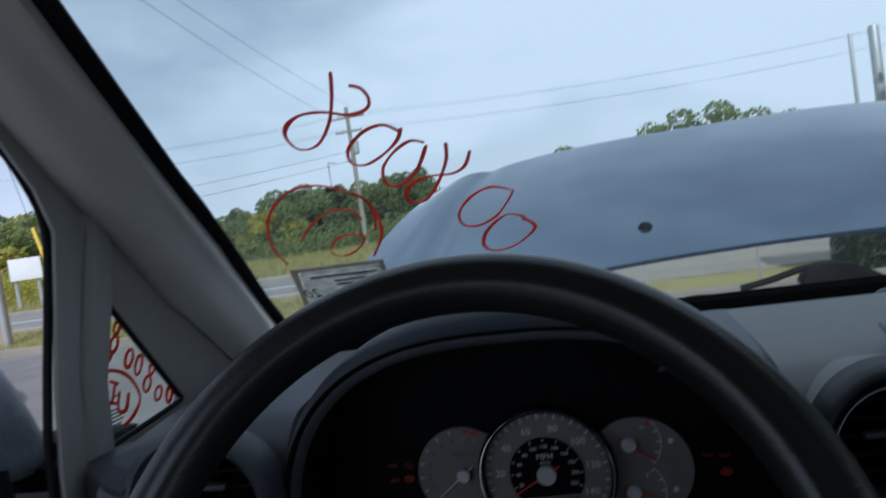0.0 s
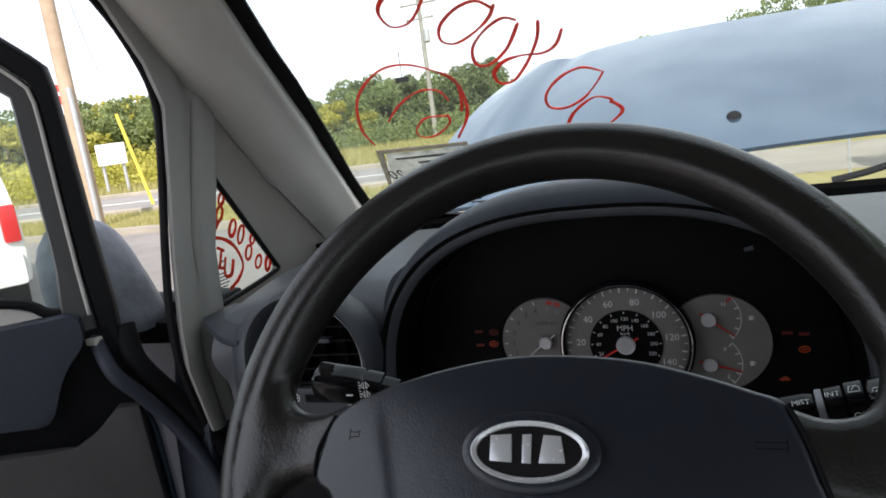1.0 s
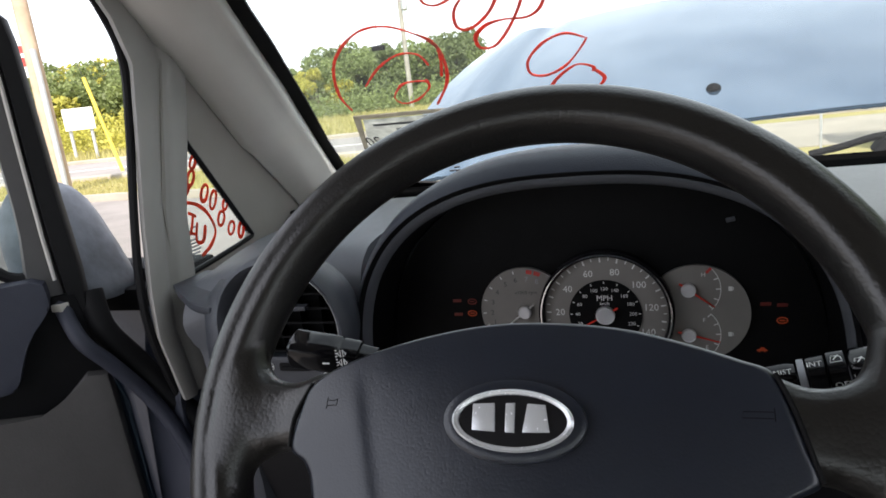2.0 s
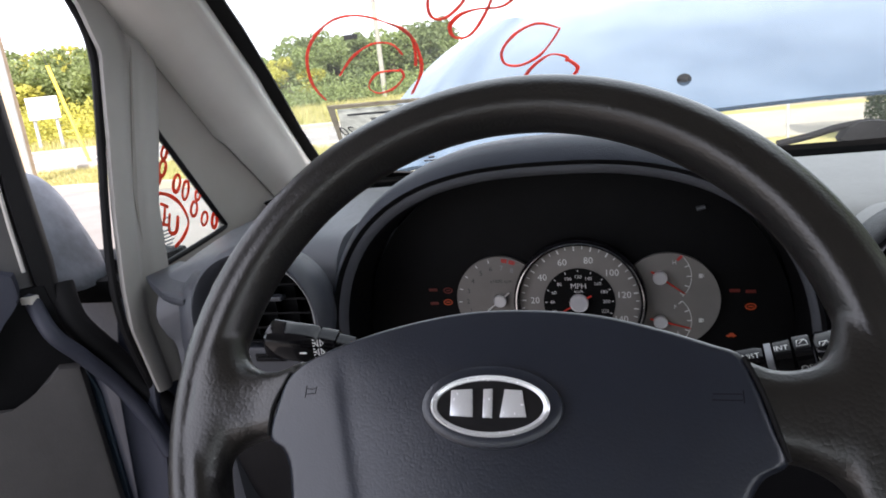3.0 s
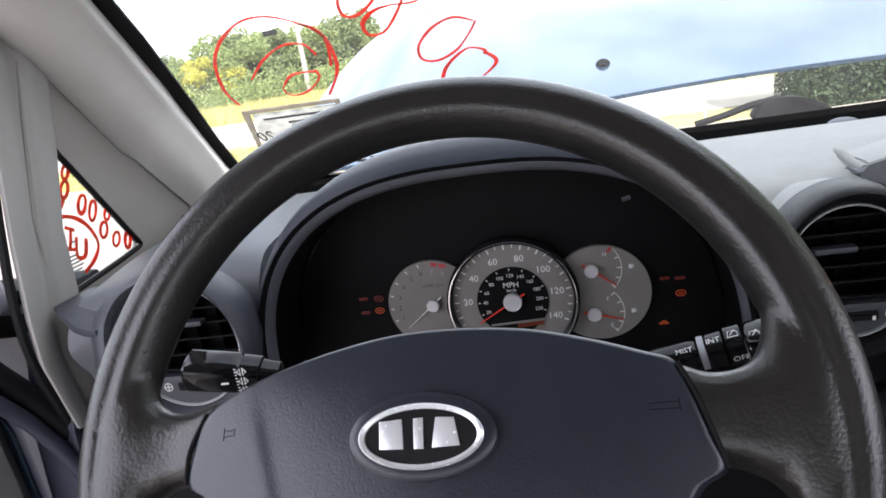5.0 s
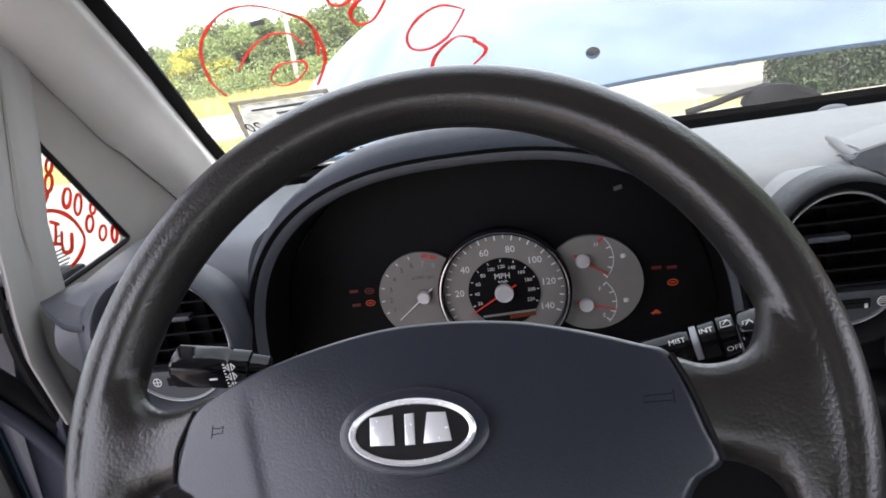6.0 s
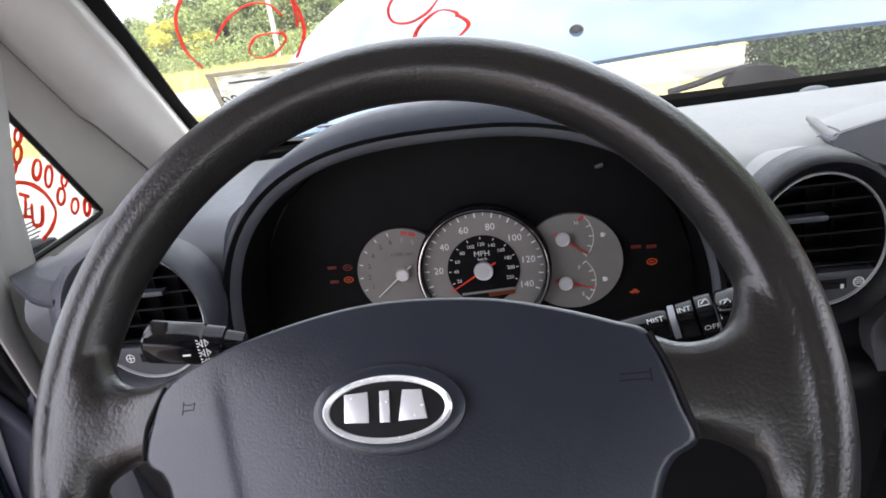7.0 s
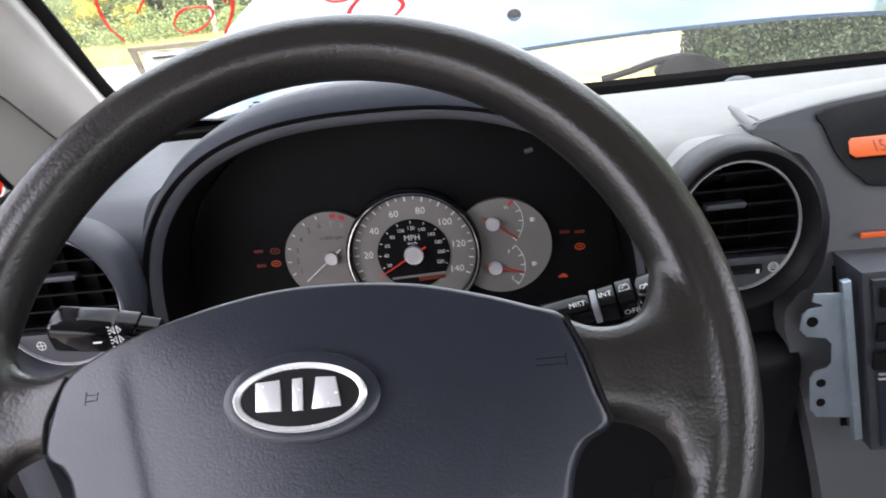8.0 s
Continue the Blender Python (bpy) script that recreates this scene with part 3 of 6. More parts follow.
bm = bmesh.new()
tube(bm, [(-13.35, 14.0, 2.3), (-14.9, 14.1, 8.5)], 0.008, 5)
part("guy_wire", bm, "cable", t)

fence = thing("wire_fence", (0.2, 7.7, 0), "low thin grey metal post-and-wire fence beyond the car", "fence")
for k in range(-1, 4):
    x = 0.45 + k * 1.13
    y = 7.72 - x * 0.17
    if x > 2.25:
        break
    bm = bmesh.new()
    tube(bm, [(x, y, -.1), (x, y, 1.2), (x, y, 1.22)], [.013, .013, .006], 8)
    part("post", bm, "galv", fence)
for z in (0.62, 1.17):
    bm = bmesh.new()
    tube(bm, [(-0.9, 7.72 + .9 * .17 - .03, z), (2.2, 7.72 - 2.2 * .17 - .03, z)], .006, 8)
    part("rail", bm, "galv", fence)

hedge = thing("hedge", (4.5, 7.2, 0), "dense clipped hedge, its shade put into dark green leaf colours", "hedge")
rng = random.Random(8)
vs, fs = [], []
for k in range(60000):
    x = rng.uniform(2.34, 7.0)
    y = 6.9 - 0.05 * x + abs(rng.gauss(0, 0.07))
    z = rng.uniform(0.02, 1.34)
    if k % 4 == 0:
        y, z = 6.9 - 0.05 * x + rng.uniform(0, 0.9), 1.34 - abs(rng.gauss(0, 0.05))
    elif k % 9 == 0:
        x, y = 2.34 + abs(rng.gauss(0, .05)), 6.8 + rng.uniform(0, .9)
    y += 0.05 * math.sin(x * 3.1) + 0.04 * math.sin(z * 7)
    a = Vector((rng.gauss(0, 1), rng.gauss(0, 1), rng.gauss(0, 1))).normalized()
    b = a.cross(Vector((rng.gauss(0, 1), rng.gauss(0, 1), rng.gauss(0, 1)))).normalized()
    s = rng.uniform(0.012, 0.028)
    p = Vector((x, y, z))
    i = len(vs)
    vs += [tuple(p - a * s), tuple(p + b * s * .5), tuple(p + a * s), tuple(p - b * s * .5)]
    fs.append((i, i + 1, i + 2, i + 3))
me = bpy.data.meshes.new("foliage")
me.from_pydata(vs, [], fs)
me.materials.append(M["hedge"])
fo = new("foliage", me)
fo.parent = hedge
fo.matrix_parent_inverse = hedge.matrix_world.inverted()
# solid dark filler for the hedge's shaded inside
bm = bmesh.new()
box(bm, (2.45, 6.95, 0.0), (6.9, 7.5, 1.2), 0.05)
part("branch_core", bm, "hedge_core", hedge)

# white car parked on the lot
def parked_car(at, turn):
    t = thing("parked_car", (0, 0, 0), "white parked car with red tail lights on the lot", "car")
    bm = bmesh.new()
    prof = [(-1.9, .35), (-1.95, .6), (-1.92, .85), (-1.75, 1.0), (-1.45, 1.40), (-1.1, 1.48), (.2, 1.47), (.8, 1.02), (1.8, .85), (1.95, .6), (1.9, .35)]
    prism(bm, prof, lambda u, v, w: (w * (1 - .12 * max(0, v - .9) / .6), u, v), -.84, .84, 0.07)
    body = part("body", bm, "white_paint", t)
    bm = bmesh.new()
    prism(bm, [(-.6, 1.03), (.6, 1.03), (.52, 1.36), (-.52, 1.36)], lambda u, v, w: (u, -1.735 + (v - 1.03) * .72 - w, v), -.01, .012)
    part("rear_window", bm, "dark_glass", t)
    for s in (-1, 1):
        bm = bmesh.new()
        box(bm, (s * .76 - .055, -1.99, .66), (s * .76 + .055, -1.85, .93), .02)
        part("tail_light", bm, "tail_red", t)
        bm = bmesh.new()
        prism(bm, [(-1.3, 1.03), (.6, 1.03), (.1, 1.38), (-1.1, 1.38)], lambda u, v, w: (s * (.835 - .19 * (v - .9)) + s * w, u, v), -.01, .012)
        part("side_window", bm, "dark_glass", t)
        for yy in (-1.2, 1.2):
            bm = bmesh.new()
            prism(bm, [(.32 * math.cos(k * math.pi / 12), .32 * math.sin(k * math.pi / 12)) for k in range(24)],
                  lambda u, v, w: (s * (.72 + w), yy + u, .32 + v), -.1, .1, .03)
            part("wheel", bm, "tyre", t)
    bm = bmesh.new()
    box(bm, (-.8, -2.03, .35), (.8, -1.85, .58), .04)
    part("bumper", bm, "white_paint", t)
    t.matrix_basis = pose(at[0], at[1], 0.008, 0, 0, turn)


parked_car((-6.55, 3.85), 55)

# ================= own car: shell =================
# windshield plane: z = 1.498 - 0.65 y
def WSP(x, z, off=0.0):
    """A point of the windshield; off moves it towards the cabin."""
    y = (1.498 - z) / 0.65
    n = Vector((0, -0.545, -0.838))
    return Vector((x, y, z)) + n * off


CX = 0.37          # the car's middle
windshield = thing("window_1", (CX, .85, .94), "clear raked windshield with red marker writing on it", "windshield", kind="structure")
bm = bmesh.new()
prism(bm, [(-.47, .925), (1.21, .925), (1.10, 1.36), (.9, 1.415), (-.16, 1.415), (-.335, 1.36)], lambda u, v, w: WSP(u, v, w), 0.0, 0.004)
pane = part("pane", bm, "glass", windshield, smooth=False)
pane.visible_shadow = False
# black border along the pillar and the foot
bm = bmesh.new()
L = [(-.315, 1.36), (-.340, 1.29), (-.364, 1.22), (-.3725, 1.186), (-.3845, 1.151), (-.4005, 1.106), (-.4225, 1.051), (-.4345, 1.012), (-.450, .965)]
W = [.016, .016, .016, .016, .016, .017, .018, .020, .022]
loft(bm, [[WSP(x - w, z, .006), WSP(x + w * .35, z, .006), WSP(x + w * .35, z, .009), WSP(x - w, z, .009)] for (x, z), w in zip(L, W)])
part("pillar_border", bm, "rubber", windshield)
bm = bmesh.new()
prism(bm, [(-.45, .925), (1.2, .925), (1.2, .948), (.9, .943), (.36, .940), (0, .945), (-.3, .955), (-.45, .975)], lambda u, v, w: WSP(u, v, w), 0.006, 0.009)
part("foot_border", bm, "rubber", windshield)
# printed maker's marks low on the glass: unreadable bars
for (x, z, w, h) in ((-.250, .9800, .005, .0012), (-.262, .9735, .004, .0011), (-.247, .9740, .010, .0005), (-.245, .9722, .012, .0005), (-.243, .9704, .010, .0005), (-.224, .9765, .004, .0012)):
    bm = bmesh.new()
    prism(bm, [(x - w, z - h), (x + w, z - h), (x + w, z + h), (x - w, z + h)], lambda u, v, t: WSP(u, v, t), .0045, .0055)
    part("printed_mark", bm, "dark_print", windshield, "small dark unreadable print")


def stroke_set(name, place, normal, strokes, r, at, label):
    t = thing(name, at, label, "marker writing")
    for pts in strokes:
        bm = bmesh.new()
        c = curve_pts(pts, 7)
        rr = [r * (0.75 + 0.4 * noise.noise(Vector((p[0] * 40, p[1] * 40, 1.7)))) for p in c]
        rr[0] *= .5
        rr[-1] *= .5
        tube(bm, [place(*p) for p in c], rr, 6, flat=(normal, 0.25))
        part("stroke", bm, "marker", t)
    return t


DX = 0.010
GLASS = lambda x, z: WSP(x + DX, 1.0 + z, -0.002)
E1 = [(-0.148, 0.27), (-0.161, 0.252), (-0.18, 0.232), (-0.206, 0.216), (-0.228, 0.215), (-0.233, 0.227), (-0.223, 0.237), (-0.203, 0.243),
      (-0.178, 0.242), (-0.155, 0.236), (-0.135, 0.238), (-0.127, 0.245), (-0.129, 0.254), (-0.139, 0.258)]
Z1 = [(-0.113, 0.214), (-0.127, 0.223), (-0.151, 0.22), (-0.176, 0.208), (-0.183, 0.195), (-0.17, 0.19), (-0.146, 0.196), (-0.122, 0.207), (-0.11, 0.218)]
Z2 = [(-0.094, 0.201), (-0.108, 0.205), (-0.132, 0.197), (-0.153, 0.183), (-0.158, 0.167), (-0.143, 0.164), (-0.116, 0.177), (-0.093, 0.199)]
E2 = [(-0.072, 0.198), (-0.08, 0.181), (-0.101, 0.159), (-0.124, 0.143), (-0.142, 0.143), (-0.142, 0.155), (-0.125, 0.165), (-0.103, 0.168), (-0.079, 0.167), (-0.062, 0.173), (-0.05, 0.187)]
Z3 = [(-0.02, 0.139), (-0.042, 0.146), (-0.069, 0.139), (-0.092, 0.122), (-0.094, 0.106), (-0.075, 0.102), (-0.049, 0.111), (-0.028, 0.128), (-0.018, 0.139)]
Z4 = [(-0.018, 0.1), (-0.018, 0.106), (-0.038, 0.11), (-0.067, 0.094), (-0.08, 0.075), (-0.071, 0.064), (-0.043, 0.066), (-0.016, 0.08), (-0.006, 0.091), (-0.016, 0.102)]
RING = [(-0.359, 0.085), (-0.359, 0.108), (-0.339, 0.14), (-0.31, 0.162), (-0.273, 0.177), (-0.24, 0.178), (-0.212, 0.167), (-0.194, 0.152), (-0.194, 0.13), (-0.205, 0.107), (-0.234, 0.08)]
Q1 = [(-0.314, 0.115), (-0.281, 0.135), (-0.247, 0.147), (-0.222, 0.145), (-0.215, 0.131)]
Q2 = [(-0.229, 0.112), (-0.242, 0.114), (-0.264, 0.112), (-0.285, 0.097), (-0.279, 0.087), (-0.256, 0.09), (-0.231, 0.104), (-0.229, 0.115)]
Q3 = [(-0.212, 0.167), (-0.199, 0.16), (-0.193, 0.148), (-0.199, 0.13), (-0.207, 0.116)]
stroke_set("painted_number", GLASS, Vector((0, .545, .838)), [E1, Z1, Z2, E2, Z3, Z4], 0.0030, WSP(-.1, 1.18), "number 800800 handwritten in red marker on the windshield")
stroke_set("painted_ring", GLASS, Vector((0, .545, .838)), [RING, Q1, Q2, Q3], 0.0026, WSP(-.27, 1.13), "red marker ring with a squiggle on the windshield")

# inspection sticker on the glass
t = thing("inspection_sticker", WSP(-.28, 1.05), "grey inspection sticker seen from behind, 20 showing reversed", "sticker")
SO = [(-.349, 1.083), (-.211, 1.080), (-.225, 1.03), (-.250, 1.0), (-.388, 1.0), (-.374, 1.03)]
bm = bmesh.new()
SI = [(-.341, 1.078), (-.219, 1.0755), (-.232, 1.028), (-.256, 1.0), (-.381, 1.0), (-.367, 1.03)]
for i in range(6):
    j = (i + 1) % 6
    prism(bm, [SO[i], SO[j], SI[j], SI[i]] if i != 3 else [(-.250, 1.0), (-.388, 1.0), (-.386, 1.003), (-.252, 1.003)], lambda u, v, w: WSP(u, v, w), .0045, .0060)
part("frame", bm, "sticker_frame", t)
bm = bmesh.new()
prism(bm, [(-.338, 1.077), (-.219, 1.074), (-.235, 1.025), (-.262, 1.0), (-.378, 1.0), (-.364, 1.03)], lambda u, v, w: WSP(u, v, w), .0056, .0062)
part("face", bm, "sticker", t)
bm = bmesh.new()
prism(bm, [(-.329, 1.069), (-.228, 1.067), (-.231, 1.064), (-.330, 1.066)], lambda u, v, w: WSP(u, v, w), .0063, .0066)
part("printed_line", bm, "grey_print", t)
bm = text_bm("20", .026, lambda u, v, w: WSP(-.348 - u, 1.041 + v * .84, .0065 + w))
part("numerals", bm, "dark_print", t, "reversed dark numerals 20")
for z in (1.058, 1.052):
    bm = bmesh.new()
    prism(bm, [(-.30, z - .0015), (-.25, z - .0015), (-.25, z + .0015), (-.30, z + .0015)], lambda u, v, w: WSP(u, v, w), .0063, .0066)
    part("printed_line", bm, "grey_print", t)

# A pillar trim: a rounded beam from the dash to the roof
pillar = thing("pillar_trim", (-.45, .6, .95), "warm grey A-pillar trim with a rounded face", "pillar trim", kind="structure")
bm = bmesh.new()
rings = []
for (wx, wz, py, pz) in ((-.468, .88, .72, .85), (-.455, .945, .665, .915), (-.441, 1.003, .61, .968), (-.405, 1.106, .52, 1.045), (-.395, 1.13, .497, 1.06), (-.369, 1.22, .41, 1.15), (-.345, 1.29, .335, 1.215), (-.317, 1.37, .255, 1.30), (-.28, 1.45, .15, 1.40)):
    a = WSP(wx - .012, wz, .004)
    b = Vector((-.446, py, pz))
    k = 1.0
    c = (a + b) / 2 + Vector((.030, -.020, .012)) * k
    ring = [Vector(p) for p in curve_pts([a, a.lerp(c, .5) + Vector((.012, -.012, 0)) * k, c, b.lerp(c, .45) + Vector((.010, -.004, -.004)) * k, b], 3)]
    ring += [b + Vector((-.03, .02, 0)), a + Vector((-.05, .03, -.01))]
    rings.append(ring)
loft(bm, rings)
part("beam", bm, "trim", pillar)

# panel round the quarter window
SP = lambda y, z, w: Vector((-.449 - w, y, z))
qpanel = thing("quarter_panel", (-.46, .45, .92), "grey panel round the fixed quarter window, its shade put into the colour", "trim panel", kind="structure")
TRI = [(.350, 1.003), (.392, 1.076), (.398, 1.072), (.484, .957), (.488, .949), (.480, .942), (.345, .930), (.335, .935)]
OUT = [(.33, 1.02), (.38, 1.19), (.415, 1.185), (.61, .985), (.65, .90), (.50, .88), (.33, .88), (.325, .92)]
bm = bmesh.new()
a0, a1, b0, b1 = ([bm.verts.new(SP(y, z, w)) for y, z in pts] for pts, w in ((OUT, 0), (OUT, .03), (TRI, .003), (TRI, .010)))
for i in range(8):
    j = (i + 1) % 8
    bm.faces.new((a0[i], a0[j], b0[j], b0[i]))
    bm.faces.new((a1[i], a1[j], b1[j], b1[i]))
    bm.faces.new((a0[i], a0[j], a1[j], a1[i]))
    bm.faces.new((b0[i], b0[j], b1[j], b1[i]))
part("panel", bm, "trim_shaded", qpanel)
bm = bmesh.new()
tube(bm, [SP(y, z, .004) for y, z in curve_pts(TRI, 4, True)], .0032, 6, closed=True)
part("seal", bm, "rubber", qpanel)
win = thing("window_2", (-.48, .4, .94), "small triangular quarter window with red marker writing", "quarter window", kind="structure")
bm = bmesh.new()
prism(bm, TRI, SP, .007, .009)
q = part("pane", bm, "glass", win, smooth=False)
q.visible_shadow = False
SIDE = lambda y, z: Vector((-.4552, y, z))


def oval(cy, cz, ry, rz, lean=.25):
    return [(cy + ry * math.cos(w) + lean * rz * math.sin(w), cz + rz * math.sin(w)) for w in [radians(80 + 36 * k) for k in range(11)]]


stroke_set("painted_code", SIDE, Vector((1, 0, 0)), [
    oval(.402, 1.053, .0050, .0070, .5), oval(.393, 1.036, .0060, .0085, .5), [(.388, 1.027), (.380, 1.02), (.370, 1.014)], oval(.413, 1.015, .0065, .0095, .5), oval(.427, 1.004, .006, .0105, .5),
    oval(.449, .994, .0048, .0062, .4), oval(.436, .979, .0065, .0085, .4), oval(.453, .963, .0065, .0078, .4), oval(.473, .956, .0055, .0090, .4),
    [(.364, 1.010), (.380, 1.009), (.398, 1.002), (.413, .988), (.42, .967), (.406, .952), (.386, .944)],
    [(.376, .998), (.384, .994), (.389, .991)], [(.384, .994), (.379, .983), (.374, .974)], [(.364, .978), (.374, .974), (.383, .971)],
    [(.389, .984), (.382, .966), (.386, .960), (.395, .962), (.403, .978)]], .0033, SIDE(.42, 1.0), "number 800800 and a ring in red marker on the quarter window")
for k, (y, z, w) in enumerate(((.383, .980, .006), (.374, .966, .012), (.375, .962, .013), (.374, .958, .011), (.376, .954, .012), (.374, .950, .010))):
    bm = bmesh.new()
    prism(bm, [(y - w, z - .0009), (y + w, z - .0009), (y + w, z + .0009), (y - w, z + .0009)], lambda u, v, s: Vector((-.4558 + s, u, v)), 0, .0006)
    part("printed_mark", bm, "grey_print", win, "small grey unreadable print")

# post between quarter window and door opening
post = thing("pillar_post", (-.45, .33, .8), "grey upright trim post beside the door opening, coloured darker for shade", "pillar trim", kind="structure")
bm = bmesh.new()
rings = []
for (yo, ym, yf, z) in ((.300, .33, .36, .80), (.282, .316, .358, .88), (.284, .320, .362, .925), (.295, .332, .369, 1.0), (.313, .354, .399, 1.09), (.328, .374, .417, 1.165), (.312, .372, .425, 1.21), (.272, .33, .39, 1.268), (.18, .25, .31, 1.35)):
    x = -.452
    rings.append([Vector(p) for p in curve_pts([(x - .012, yo + .012, z), (x + .004, yo, z), (x + .008, (yo + ym) / 2, z), (x + .001, ym - .003, z), (x + .008, ym + .007, z), (x + .008, (ym + yf) / 2, z), (x + .004, yf - .004, z), (x - .02, yf + .004, z)], 3)] + [Vector((x - .05, yf + .01, z)), Vector((x - .05, yo + .07, z)), Vector((x - .03, yo + .035, z))])
loft(bm, rings)
part("cover", bm, "post_shaded", post)
bm = bmesh.new()
tube(bm, [(-.462, y, z) for y, z in curve_pts([(.335, .72), (.307, .80), (.286, .88), (.286, .942), (.298, 1.008), (.319, 1.098), (.331, 1.165), (.318, 1.213), (.275, 1.272), (.18, 1.35)], 5)], .0045, 8)
part("door_seal", bm, "rubber", post)
bm = bmesh.new()
tube(bm, [(-.462, y, z) for y, z in curve_pts([(.18, 1.35), (0, 1.44), (-.4, 1.53), (-1.0, 1.54)], 5)], .0045, 8)
part("door_seal", bm, "rubber", post)

# roof, passenger side, back and floor close the cabin
def wall_piece(name, material, pts, place, t0, t1, label, category):
    bm = bmesh.new()
    prism(bm, pts, place, t0, t1, .004)
    return tagged(part(name, bm, material, None, smooth=False), label, category, kind="structure")


bm = bmesh.new()
rings = []
for y in (.17, .05, -.4, -1.0, -1.8, -2.6):
    crown = 1.44 + .16 * min(1.0, (.17 - y) / .9) ** .7
    rings.append([(CX + .86 * s, y, crown - .06 * s * s - (.05 if abs(s) > .95 else 0)) for s in (-1, -.8, -.5, 0, .5, .8, 1)] +
                 [(CX + .88 * s, y, crown + .04 - .06 * s * s) for s in (1, .8, .5, 0, -.5, -.8, -1)])
loft(bm, rings)
tagged(part("ceiling", bm, "headliner"), "light grey cloth roof lining", "ceiling", kind="structure")
XR = 1.20
PS = lambda y, z, w: Vector((XR - .0 + w - .12 * max(0, z - .95), y, z))
wall_piece("wall_right", "cabin_trim", [(.9, .3), (.9, .93), (-2.6, .97), (-2.6, .3)], PS, 0, .06, "grey passenger-side doors below the windows", "door wall")
wall_piece("roof_rail", "cabin_trim", [(.95, .935), (.88, .935), (.14, 1.40), (-.4, 1.52), (-2.6, 1.54), (-2.6, 1.60), (-.4, 1.58), (.22, 1.45)], PS, 0, .05, "grey passenger-side roof rail and pillar", "roof rail")
wall_piece("pillar_right", "cabin_trim", [(-.80, .96), (-.62, .96), (-.68, 1.54), (-.80, 1.54)], PS, 0, .05, "grey passenger-side middle pillar", "pillar trim")
wall_piece("rear_pillar", "cabin_trim", [(-1.75, .96), (-1.62, .96), (-1.66, 1.55), (-1.75, 1.55)], PS, 0, .05, "grey passenger-side rear pillar", "pillar trim")
wall_piece("floor", "carpet", [(-.42, -2.6), (1.2, -2.6), (1.2, .95), (-.42, .95)], lambda u, v, w: (u, v, w), .24, .30, "grey carpeted car floor", "floor")
BACK = lambda u, v, w: (u, -2.6 - w, v)
wall_piece("wall_back", "cabin_trim", [(-.42, .3), (1.2, .3), (1.2, 1.02), (-.42, 1.02)], BACK, 0, .06, "grey tailgate below the rear window", "wall")
wall_piece("header_back", "cabin_trim", [(-.38, 1.48), (1.14, 1.48), (1.12, 1.60), (-.36, 1.60)], BACK, 0, .06, "grey tailgate frame above the rear window", "wall")
PL = lambda y, z, w: Vector((-.455 - w + .12 * max(0, z - .95), y, z))
wall_piece("wall_left", "cabin_trim", [(-1.15, .3), (-1.15, .97), (-2.6, .99), (-2.6, .3)], PL, 0, .06, "grey rear door on the driver's side below its window", "door wall")
wall_piece("rail_left", "cabin_trim", [(-1.15, 1.51), (-1.15, 1.58), (-2.6, 1.58), (-2.6, 1.51)], PL, 0, .06, "grey roof rail above the driver-side rear window", "roof rail")
wall_piece("rear_pillar", "cabin_trim", [(-1.75, .97), (-1.62, .97), (-1.66, 1.52), (-1.75, 1.52)], PL, 0, .05, "grey driver-side rear pillar", "pillar trim")
wall_piece("pillar_left", "trim", [(-1.1, .93), (-1.0, .93), (-1.05, 1.58), (-1.15, 1.58)], PL, 0, .05, "grey driver-side middle pillar", "pillar trim")
wall_piece("kick_panel", "door_panel", [(.26, .3), (.95, .3), (.95, .90), (.33, .90), (.30, .80)], PL, 0, .05, "dark lower side panel at the dash end", "trim panel")
for name, pts, place, label in (("window_3", [(-1.15, .97), (-2.58, .99), (-2.58, 1.51), (-1.15, 1.51)], PL, "clear rear side window on the driver's side"),
                                ("window_4", [(-.80, .97), (-2.58, .97), (-2.58, 1.54), (-.80, 1.54)], PS, "clear rear side window on the passenger side"),
                                ("window_5", [(-.38, 1.02), (1.14, 1.02), (1.12, 1.48), (-.36, 1.48)], BACK, "clear rear window in the tailgate")):
    wall_piece(name, "glass", pts, place, .025, .029, label, "car window").visible_shadow = False

# ================= open driver's door =================
DH, DP = Vector((-.50, .30, 0)), radians(50)
DD, DN = Vector((-math.sin(DP), -math.cos(DP), 0)), Vector((math.cos(DP), -math.sin(DP), 0))
DO = lambda s, z, w=0.0: DH + DD * s + DN * w + Vector((0, 0, z))
door = thing("door_1", DO(.4, .3), "open driver's door with a dark panel and grey insert", "car door", kind="structure")
bm = bmesh.new()
prism(bm, [(.0, .30), (.95, .30), (1.0, .6), (1.0, .945), (.10, .955), (.045, .93), (.02, .80)], lambda u, v, w: DO(u, v, w), -.07, -.01, .012)
part("door_shell", bm, "paint", door)
bm = bmesh.new()
prism(bm, curve_pts([(.069, .958), (.0675, .945), (.0690, .932), (.0770, .921), (.0870, .910), (.0975, .894), (.1060, .874), (.1120, .860), (.122, .852), (.140, .854), (.170, .858)], 4) + [(.5, .858), (.98, .865), (.98, .950), (.5, .960), (.13, .962), (.08, .963)], lambda u, v, w: DO(u, v, w), -.012, .030, .002)
part("upper_panel", bm, "door_panel", door)
bm = bmesh.new()
prism(bm, [(.030, .850), (.050, .853), (.062, .842), (.080, .826), (.099, .817), (.130, .822), (.168, .828), (.5, .838), (.98, .842), (.98, .36), (.5, .32), (.06, .34), (.02, .6)], lambda u, v, w: DO(u, v, w), -.012, .030, .004)
part("lower_panel", bm, "door_cloth", door)
bm = bmesh.new()
